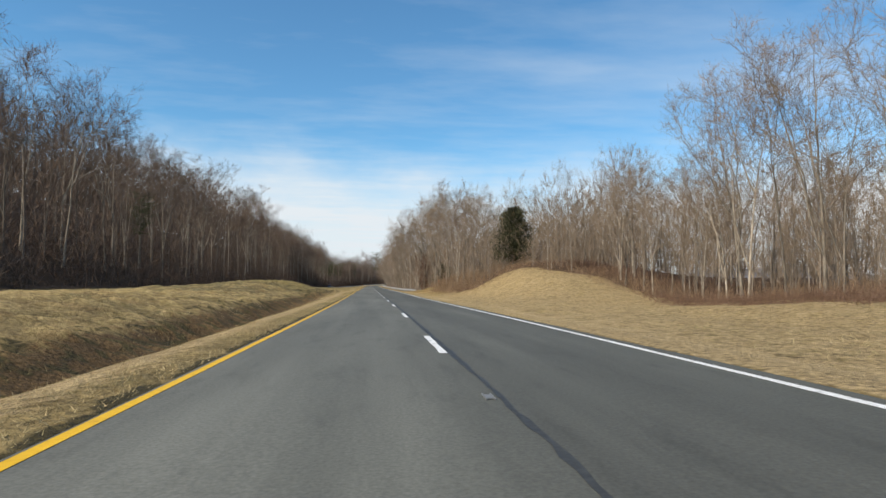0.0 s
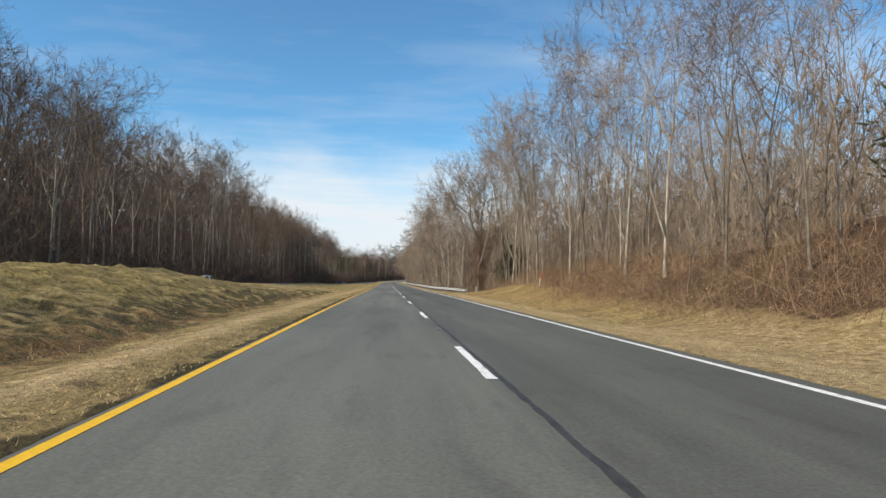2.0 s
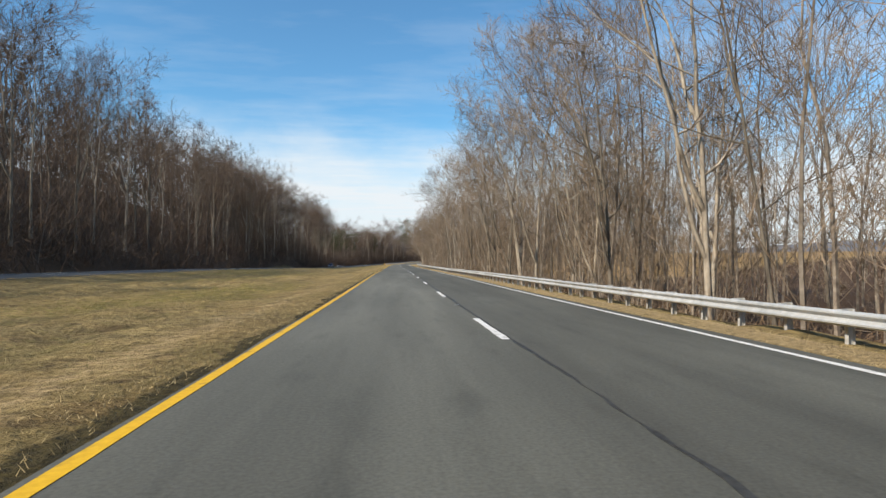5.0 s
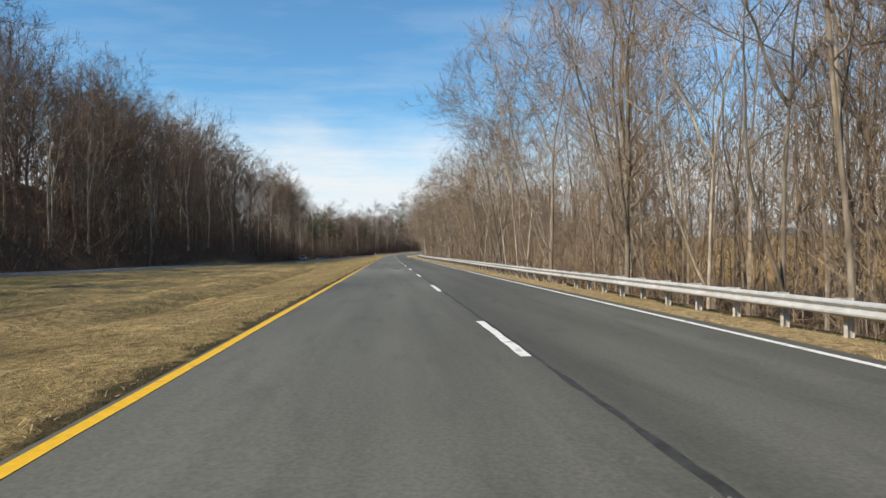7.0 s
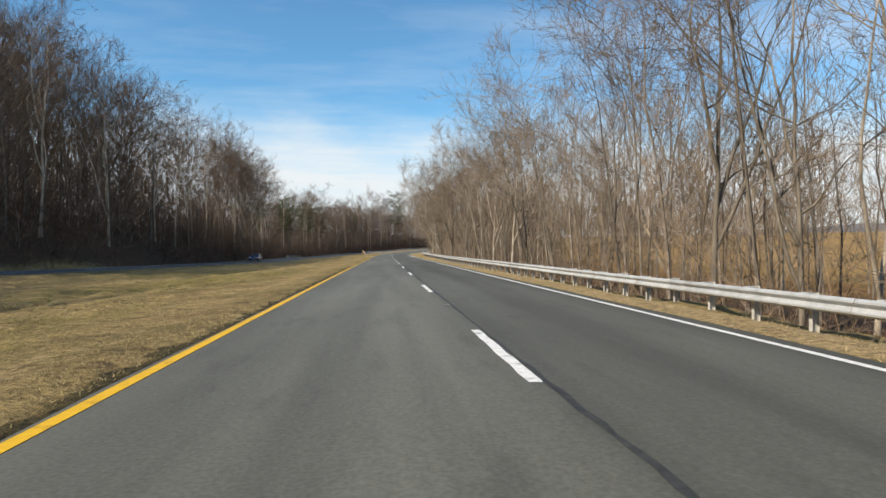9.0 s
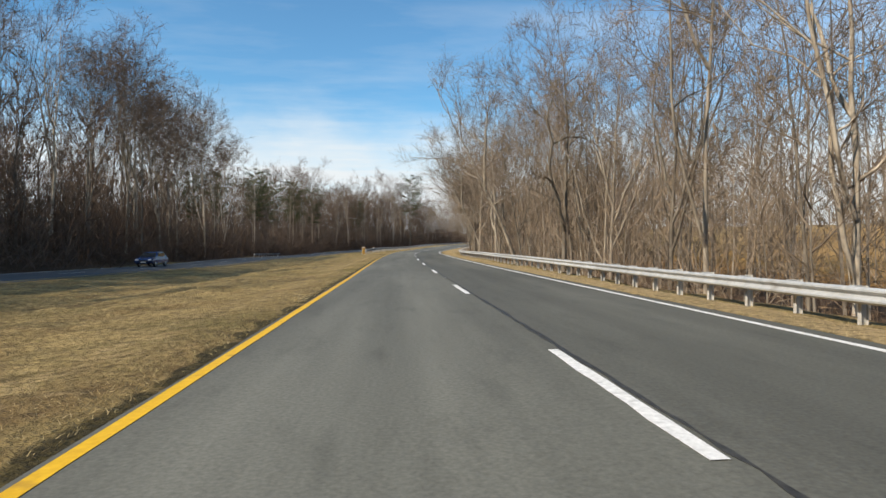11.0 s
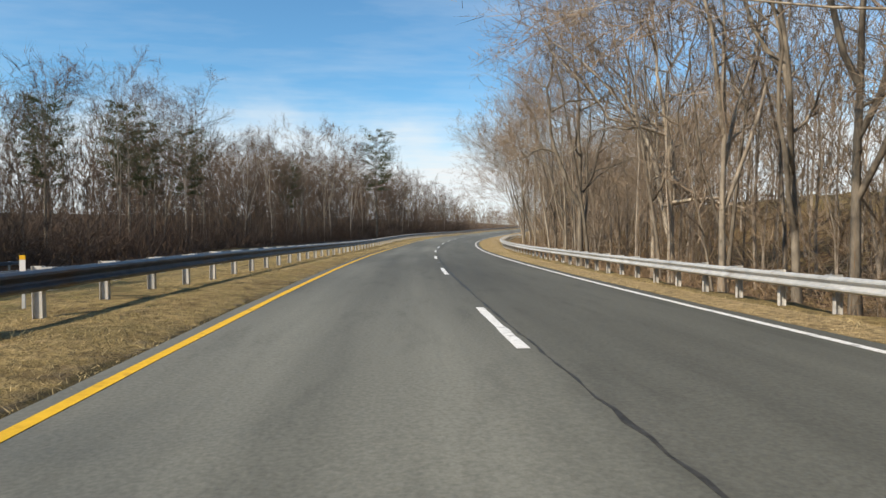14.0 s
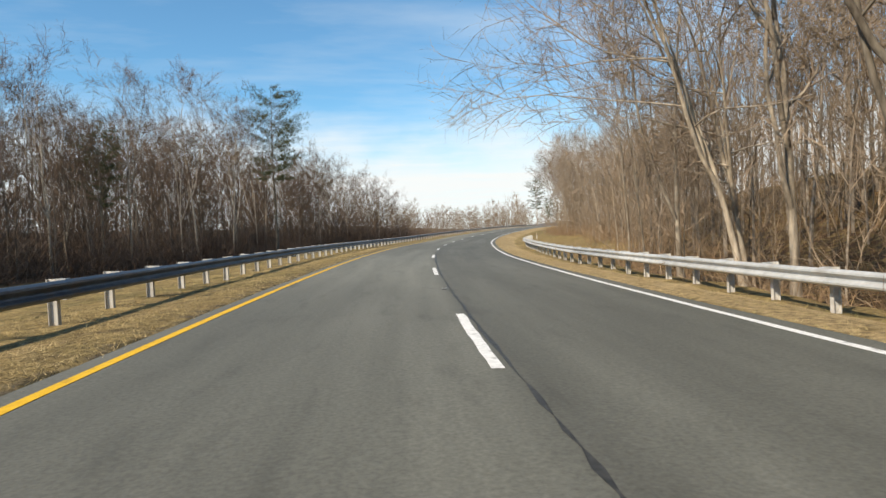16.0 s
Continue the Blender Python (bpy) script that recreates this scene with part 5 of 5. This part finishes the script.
def build_grass():
    """Dry blades and tufts on the verges and the field."""
    rng = np.random.RandomState(31)
    sets = []

    def blades(s, l, h, w, spread):
        x, y = spot(s, l)
        z = ground_z(s, l) - 0.02
        b = np.stack([x, y, z], -1)
        way = unit(np.stack([rng.normal(0, spread, len(s)), rng.normal(0, spread, len(s)), np.ones(len(s))], -1))
        sets.append(slivers(b, way, h, w, rng))

    n = 130000
    s = rng.uniform(4, 545, n)
    l = -(3.86 + np.abs(rng.normal(0, 1.5, n)))
    tall = 0.05 + 0.07 * bump(-l, 4.9, 0.9) * (0.6 + 0.4 * np.sin(s * 0.7) * np.sin(s * 0.13)) * np.interp(s, [0, 120, 300], [1.4, 1.0, 0.5])
    blades(s, l, tall * rng.uniform(0.5, 1.4, n), 0.008, 1.1)
    n = 90000
    s = rng.uniform(20, 560, n)
    l = 4.05 + np.abs(rng.normal(0, 1.2, n))
    blades(s, l, rng.uniform(0.05, 0.15, n) * np.where(l > 5.3, 1.2, 0.7), 0.008, 1.2)
    # tufts on the field and the bank
    m, per = 6500, 9
    ts = rng.uniform(4, 200, m)
    tl = np.where(rng.rand(m) < 0.68, -rng.uniform(6, 25, m), rng.uniform(6, 20, m))
    keep = (tl < 0) | (tl < np.array([right_edge(q) for q in ts]) + 1)
    ts, tl = ts[keep], tl[keep]
    s = np.repeat(ts, per) + rng.normal(0, 0.28, len(ts) * per)
    l = np.repeat(tl, per) + rng.normal(0, 0.28, len(ts) * per)
    blades(s, l, np.repeat(rng.uniform(0.08, 0.24, len(ts)), per) * rng.uniform(0.5, 1.2, len(s)), 0.011, 1.3)
    # taller tussocks on the field, and rank weeds under the rail in the bend
    for m, lo, hi, near, far, low, high in ((2300, 30, 150, -19, -6.2, 0.10, 0.22), (1700, 86, 150, 5.8, 13, 0.08, 0.24), (900, 30, 86, 5.5, 20, 0.06, 0.16), (3200, 436, 560, -8.6, -4.5, 0.06, 0.18), (1200, 150, 440, -14, -4.6, 0.05, 0.12)):
        ts, tl = rng.uniform(lo, hi, m), rng.uniform(near, far, m)
        s = np.repeat(ts, 15) + rng.normal(0, 0.16, m * 15)
        l = np.repeat(tl, 15) + rng.normal(0, 0.16, m * 15)
        blades(s, l, np.repeat(rng.uniform(low, high, m), 15) * rng.uniform(0.5, 1.2, len(s)), 0.008, 1.1)
    v, f = join(sets)
    tagged(new("dry_grass", mesh_of("dry_grass", v, f, [M_STRAW])), "dry straw-coloured grass blades and tufts on the verges", "grass", kind="stuff")


build_brush()
build_grass()


# ---- guardrails ----
RAIL_PROFILE = [(0.0, 0.155), (0.025, 0.15), (0.075, 0.115), (0.08, 0.08), (0.02, 0.035), (0.0, 0.0), (0.02, -0.035), (0.08, -0.08), (0.075, -0.115), (0.025, -0.15), (0.0, -0.155)]


def beam_mesh(pts, side, steel):
    """A corrugated steel beam along a line of points; side: the way that its face looks, +1 to the right of the line."""
    pts = np.asarray(pts, float)
    d = np.gradient(pts, axis=0)
    d[:, 2] = 0
    d = unit(d)
    right = np.stack([d[:, 1], -d[:, 0], 0 * d[:, 0]], -1)
    rows = []
    prof = RAIL_PROFILE + [(x - 0.006, z) for x, z in reversed(RAIL_PROFILE)]
    for x, z in prof:
        rows.append(pts + right * (x * side) + np.array([0, 0, z]))
    v = np.stack(rows, 1)
    n, m = v.shape[:2]
    i = (np.arange(n - 1)[:, None] * m + np.arange(m)[None]).ravel()
    j = (np.arange(n - 1)[:, None] * m + (np.arange(m)[None] + 1) % m).ravel()
    f = np.stack([i, j, j + m, i + m], -1)
    return mesh_of("beam", v.reshape(-1, 3), f, [steel])


def post_mesh(height):
    """A rolled I-section post."""
    bm = bmesh.new()
    for x0, x1, y0, y1 in ((-0.075, -0.065, -0.05, 0.05), (0.065, 0.075, -0.05, 0.05), (-0.0655, 0.0655, -0.004, 0.004)):
        b2 = box(x0, x1, y0, y1, -0.5, height)
        me = bpy.data.meshes.new("flange")
        b2.to_mesh(me)
        b2.free()
        bm.from_mesh(me)
        bpy.data.meshes.remove(me)
    me = bpy.data.meshes.new("post")
    bm.to_mesh(me)
    bm.free()
    me.materials.append(M_POST)
    return me


def guardrail(s0, s1, off, side, label, rise, steel):
    """Corrugated beams lapped end to end on steel posts with blocks. off(s): the line of the beam's face; side: +1 faces the road from its left."""
    root = new("guardrail")
    root.location = (*[float(c) for c in spot(s0, float(off(s0)))], 0)
    inv = Matrix.Translation(-root.location)
    post = post_mesh(0.70)
    bb = box(-0.075, 0.075, -0.075, 0.075, -0.17, 0.17)
    block = bpy.data.meshes.new("spacer_block")
    bb.to_mesh(block)
    bb.free()
    block.materials.append(M_GALV)

    def child(name, data, m):
        ob = new(name, data)
        ob.parent = root
        ob.matrix_basis = inv @ m

    def top(s):
        return float(ground_z(s, float(off(s)))) + float(rise(s))

    count = int((s1 - s0) / 1.905)
    for k in range(count + 1):
        s = s0 + 1.905 * k
        l = float(off(s))
        slope = (float(off(s + 1)) - float(off(s - 1))) / 2
        head = math.degrees(float(np.interp(s, SG, HEAD))) - math.degrees(math.atan(slope))
        x, y = spot(s, l - side * 0.245)
        z = top(s)
        child("post", post, pose(float(x), float(y), z - 0.682 + random.uniform(-0.02, 0.015), random.uniform(-0.8, 0.8), random.uniform(-0.8, 0.8), head))
        x, y = spot(s, l - side * 0.083)
        child("spacer_block", block, pose(float(x), float(y), z - 0.155, 0, 0, head))
    k = 0
    while k * 3.81 < s1 - s0:
        q = np.linspace(s0 + k * 3.81 - 0.14, min(s0 + (k + 1) * 3.81 + 0.14, s1 + 0.3), 5)
        l = np.array([float(off(t)) for t in q])
        x, y = spot(q, l + (0.004 * side if k % 2 else 0))
        zz = np.array([top(t) for t in q]) - 0.155
        me = beam_mesh(np.stack([x, y, zz], -1), side, steel)
        child("beam", me, Matrix.Identity(4))
        k += 1
    return tagged(root, label, "guardrail")


# right: flares away from the road where it begins; left: stands on the median in the bend
guardrail(149.2, 586, lambda s: np.interp(s, [149, 154, 160, 170, 190, 370, 395, 415, 450, 480, 500, 516, 540, 570, 590], [9.2, 8.3, 7.7, 7.2, 6.9, 6.8, 7.2, 7.25, 7.2, 7.4, 7.3, 6.8, 6.9, 7.4, 9.0]), -1, "galvanised steel guardrail on steel posts beside the outer lane", lambda s: np.interp(s, [150, 250, 285, 395, 490, 520], [0.70, 0.75, 0.74, 0.79, 0.81, 0.82]), M_GALV)
guardrail(440.1, 700, lambda s: np.interp(s, [438, 448, 460, 486, 516, 540, 560, 700], [-7.1, -6.5, -6.25, -5.95, -6.15, -6.6, -6.9, -7.3]), 1, "blue-grey weathered steel guardrail on the median in the bend, darkened for shade", lambda s: 0.71, M_STEEL_SHADED)
guardrail(480, 500, lambda s: -(other_edge(s) + 9.7), 1, "galvanised steel guardrail on the far side of the other carriageway", lambda s: 0.72, M_STEEL_SHADED)


# ---- signs and posts ----
def object_marker():
    """A yellow panel with black slanting stripes on a post, at the head of the median rail."""
    root = new("hazard_marker")
    x, y, z = on_ground(439.6, -7.35)
    root.matrix_basis = pose(x, y, z, 0, 0, 1)
    part("post", box(-0.03, 0.03, -0.02, 0.02, -0.3, 1.02, 0.004), M_GALV, root)
    part("frame", box(-0.235, 0.235, -0.0235, -0.012, 0.06, 1.06, 0.004), plain("marker_white", (0.75, 0.74, 0.72), 0.5), root, "white metal backing")
    panel = part("panel", box(-0.20, 0.20, -0.036, -0.024, 0.08, 1.0, 0.004), plain("marker_yellow", (0.80, 0.42, 0.02), 0.45), root, "reflective yellow panel")
    black = plain("marker_black", (0.02, 0.02, 0.02), 0.5)
    for k in range(7):
        c = 0.16 + k * 0.2
        bm = bmesh.new()
        pts = []
        for xx, zz in ((-0.20, c), (0.20, c - 0.4), (0.20, c - 0.29), (-0.20, c + 0.11)):
            pts.append((xx, min(max(zz, 0.08), 1.0)))
        if pts[0][1] == pts[3][1] and pts[1][1] == pts[2][1]:
            continue
        vs = [bm.verts.new((xx, -0.0365, zz)) for xx, zz in pts]
        face = bm.faces.new(vs)
        got = bmesh.ops.extrude_face_region(bm, geom=[face])
        bmesh.ops.translate(bm, vec=(0, -0.003, 0), verts=[e for e in got["geom"] if isinstance(e, bmesh.types.BMVert)])
        bmesh.ops.remove_doubles(bm, verts=bm.verts, dist=1e-5)
        part("stripe", bm, black, panel, "black slanting stripe")
    tagged(root, "yellow and black striped hazard marker at the end of the guardrail", "road sign")


def delineator(s, l, height, label):
    root = new("delineator_post")
    x, y, z = on_ground(s, l)
    root.matrix_basis = pose(x, y, z, 1.5, -2, 4)
    part("stake", box(-0.05, 0.05, -0.012, 0.012, -0.25, height, 0.006), plain("white_plastic", (0.78, 0.77, 0.73), 0.5), root)
    part("reflector", box(-0.035, 0.035, -0.019, -0.0125, height - 0.16, height - 0.03, 0.002), plain("amber_reflector", (0.75, 0.35, 0.05), 0.3), root, "small amber reflector")
    tagged(root, label, "delineator")


object_marker()
stake = new("survey_stake")
stake.matrix_basis = pose(*on_ground(116.6, 11.2), 2, 5, 0)
part("shaft", box(-0.045, 0.045, -0.02, 0.02, -0.3, 0.62, 0.006), plain("white_stake_paint", (0.78, 0.77, 0.72), 0.6), stake)
part("top", box(-0.03, 0.03, -0.015, 0.015, 0.621, 1.15, 0.006), M_STAKE_RED, stake, "bright orange painted upper half")
tagged(stake, "white stake with a bright orange top on the grassed bank", "stake")
delineator(596, 9.6, 0.9, "white plastic delineator post on the inside of the bend")
flag = new("rail_marker")
flag.matrix_basis = pose(*on_ground(456.5, -7.5), 0, 0, -3)
part("stake", box(-0.03, 0.03, -0.01, 0.01, -0.3, 0.74, 0.004), M_GALV, flag)
part("panel", box(-0.05, 0.05, -0.018, -0.0105, 0.845, 0.92, 0.003), plain("marker_amber", (0.80, 0.45, 0.02), 0.45), flag, "small amber reflective panel")
part("base_plate", box(-0.05, 0.05, -0.018, -0.0105, 0.64, 0.844, 0.003), plain("marker_pale", (0.75, 0.74, 0.72), 0.5), flag, "white lower panel")
tagged(flag, "small white and amber reflector panel behind the guardrail", "delineator")
wood_post = new("wooden_post")
wood_post.matrix_basis = pose(*on_ground(147.0, 10.34), 1, 2, 0)
part("shaft", box(-0.09, 0.09, -0.09, 0.09, -0.3, 1.12, 0.02), M_WOODPOST, wood_post)
part("cap", box(-0.095, 0.095, -0.095, 0.095, 1.121, 1.15, 0.012), M_WOODPOST, wood_post)
tagged(wood_post, "weathered grey-green square post at the end of the guardrail", "post")


# ---- vehicles on the other carriageway ----
def wheel(parent, x, y, r, wide, tyre_m, rim_m):
    w = part("wheel", cyl(x, y, r, r * 0.62, wide * 1.02, "X", 20), rim_m, parent, "metal rim", True)
    bm = cyl(x, y, r, r, wide, "X", 24)
    bmesh.ops.bevel(bm, geom=[e for e in bm.edges if e.calc_length() < r * 0.4], offset=0.03, segments=2, affect="EDGES")
    part("tyre", bm, tyre_m, w, "black rubber tyre")


M_TYRE = plain("tyre_rubber", (0.02, 0.02, 0.02), 0.8)
M_RIM = plain("wheel_metal", (0.45, 0.45, 0.46), 0.35, 0.8)
M_GLASS = plain("dark_window_glass", (0.015, 0.02, 0.025), 0.05, 0.0, 0.7)
M_LAMP = plain("headlamp_lens", (0.75, 0.76, 0.78), 0.1)
M_BLACK = plain("black_trim", (0.025, 0.025, 0.027), 0.5)


def hull(x, side, top, inset, bevel):
    """A body from a side outline (y, z), as wide as 2 x, drawn in by inset at the top."""
    bm = bmesh.new()
    zs = [z for _, z in side]
    lo, hi = min(zs), max(zs)
    rows = []
    for sx in (-1, 1):
        rows.append([bm.verts.new((sx * (x - inset * max(0.0, (z - top) / max(hi - top, 1e-6))), y, z)) for y, z in side])
    bm.faces.new(rows[0][::-1])
    bm.faces.new(rows[1])
    n = len(side)
    for i in range(n):
        bm.faces.new((rows[0][i], rows[0][(i + 1) % n], rows[1][(i + 1) % n], rows[1][i]))
    bmesh.ops.recalc_face_normals(bm, faces=bm.faces)
    if bevel:
        bmesh.ops.bevel(bm, geom=list(bm.edges), offset=bevel, segments=2, affect="EDGES", clamp_overlap=True)
    return bm


def pickup():
    root = new("pickup_truck")
    paint = plain("white_car_paint", (0.78, 0.79, 0.80), 0.25)
    part("body", hull(0.95, [(-2.75, 0.74), (-2.75, 1.0), (-2.55, 1.12), (-1.25, 1.2), (1.1, 1.22), (1.1, 0.74)], 1.0, 0.06, 0.04), paint, root)
    part("lower_body", hull(0.93, [(-2.7, 0.5), (-2.7, 0.738), (1.1, 0.738), (1.1, 0.5), (-2.3, 0.42)], 0.6, 0.0, 0.02), M_BLACK, root, "black lower body trim")
    part("bed_side", hull(0.94, [(1.112, 0.5), (1.112, 1.2), (2.75, 1.2), (2.75, 0.5)], 1.0, 0.04, 0.03), M_BLACK, root, "black load bed")
    part("cab", hull(0.88, [(-1.3, 1.15), (-0.55, 1.82), (0.75, 1.84), (1.05, 1.15)], 1.15, 0.18, 0.05), paint, root, "white cab roof")
    part("windshield", hull(0.80, [(-1.27, 1.235), (-0.66, 1.75), (-0.645, 1.72), (-1.25, 1.20)], 1.2, 0.12, 0.0), M_GLASS, root, "dark glass")
    for sx in (-1, 1):
        part("side_window", box(sx * 0.80 - 0.06, sx * 0.80 + 0.075, -0.55, 0.65, 1.28, 1.72, 0.02, (0.9, 0.85)), M_GLASS, root, "dark glass")
        part("headlight", box(sx * 0.72 - 0.17, sx * 0.72 + 0.17, -2.79, -2.70, 0.80, 0.98, 0.02), M_LAMP, root, "clear headlamp")
        part("mirror", box(sx * 1.08 - 0.1, sx * 1.08 + 0.1, -0.98, -0.88, 1.25, 1.47, 0.03), M_BLACK, root, "black door mirror")
    part("grille", box(-0.52, 0.52, -2.785, -2.72, 0.72, 1.0, 0.015), M_BLACK, root, "black grille")
    part("bumper", box(-0.96, 0.96, -2.88, -2.68, 0.45, 0.68, 0.04), M_BLACK, root, "dark front bumper")
    part("bed_cover", box(-0.8, 0.8, 1.15, 2.68, 1.202, 1.24, 0.01), M_BLACK, root, "dark bed cover")
    for sx in (-1, 1):
        for y in (-1.75, 1.75):
            wheel(root, sx * 0.83, y, 0.38, 0.26, M_TYRE, M_RIM)
    return tagged(root, "white pickup truck with a black load bed on the other carriageway", "pickup truck")


def hatchback():
    root = new("car")
    # blue set darker than the car's own, to stand for shade
    paint = plain("blue_paint_shaded", (0.018, 0.042, 0.13), 0.22)
    part("body", hull(0.92, [(-2.2, 0.5), (-2.25, 0.72), (-2.05, 0.92), (-1.05, 1.05), (2.0, 1.05), (2.2, 0.85), (2.2, 0.42), (-1.9, 0.36)], 0.9, 0.08, 0.05), paint, root)
    part("cabin", hull(0.86, [(-1.15, 1.0), (-0.3, 1.56), (1.35, 1.6), (2.05, 1.0)], 1.0, 0.2, 0.06), paint, root)
    part("windshield", hull(0.76, [(-1.12, 1.075), (-0.38, 1.52), (-0.365, 1.49), (-1.1, 1.045)], 1.05, 0.12, 0.0), M_GLASS, root, "dark glass")
    for sx in (-1, 1):
        part("side_window", box(sx * 0.76 - 0.06, sx * 0.76 + 0.07, -0.45, 1.45, 1.10, 1.48, 0.02, (0.9, 0.8)), M_GLASS, root, "dark glass")
        part("headlight", box(sx * 0.66 - 0.17, sx * 0.66 + 0.17, -2.24, -2.08, 0.70, 0.85, 0.03), M_LAMP, root, "clear headlamp")
    part("grille", box(-0.42, 0.42, -2.268, -2.19, 0.56, 0.74, 0.015), M_BLACK, root, "black grille")
    part("number_plate", box(-0.26, 0.26, -2.285, -2.262, 0.47, 0.58, 0.004), plain("plate_white", (0.7, 0.7, 0.7), 0.5), root, "blank white plate")
    for sx in (-1, 1):
        for y in (-1.35, 1.35):
            wheel(root, sx * 0.82, y, 0.32, 0.22, M_TYRE, M_RIM)
    return tagged(root, "blue hatchback on the other carriageway, its paint darkened for shade", "car")


def set_down(ob, s, l):
    x, y = spot(s, l)
    ob.matrix_basis = pose(float(x), float(y), float(other_top(s, l)) + 0.026, 0, 0, math.degrees(float(np.interp(s, SG, HEAD))))


set_down(pickup(), 175.3, -32.0)
set_down(hatchback(), 420, -28.5)

# ---- small pieces of the road, last ----
build_dashes()
build_reflectors()
build_patches()
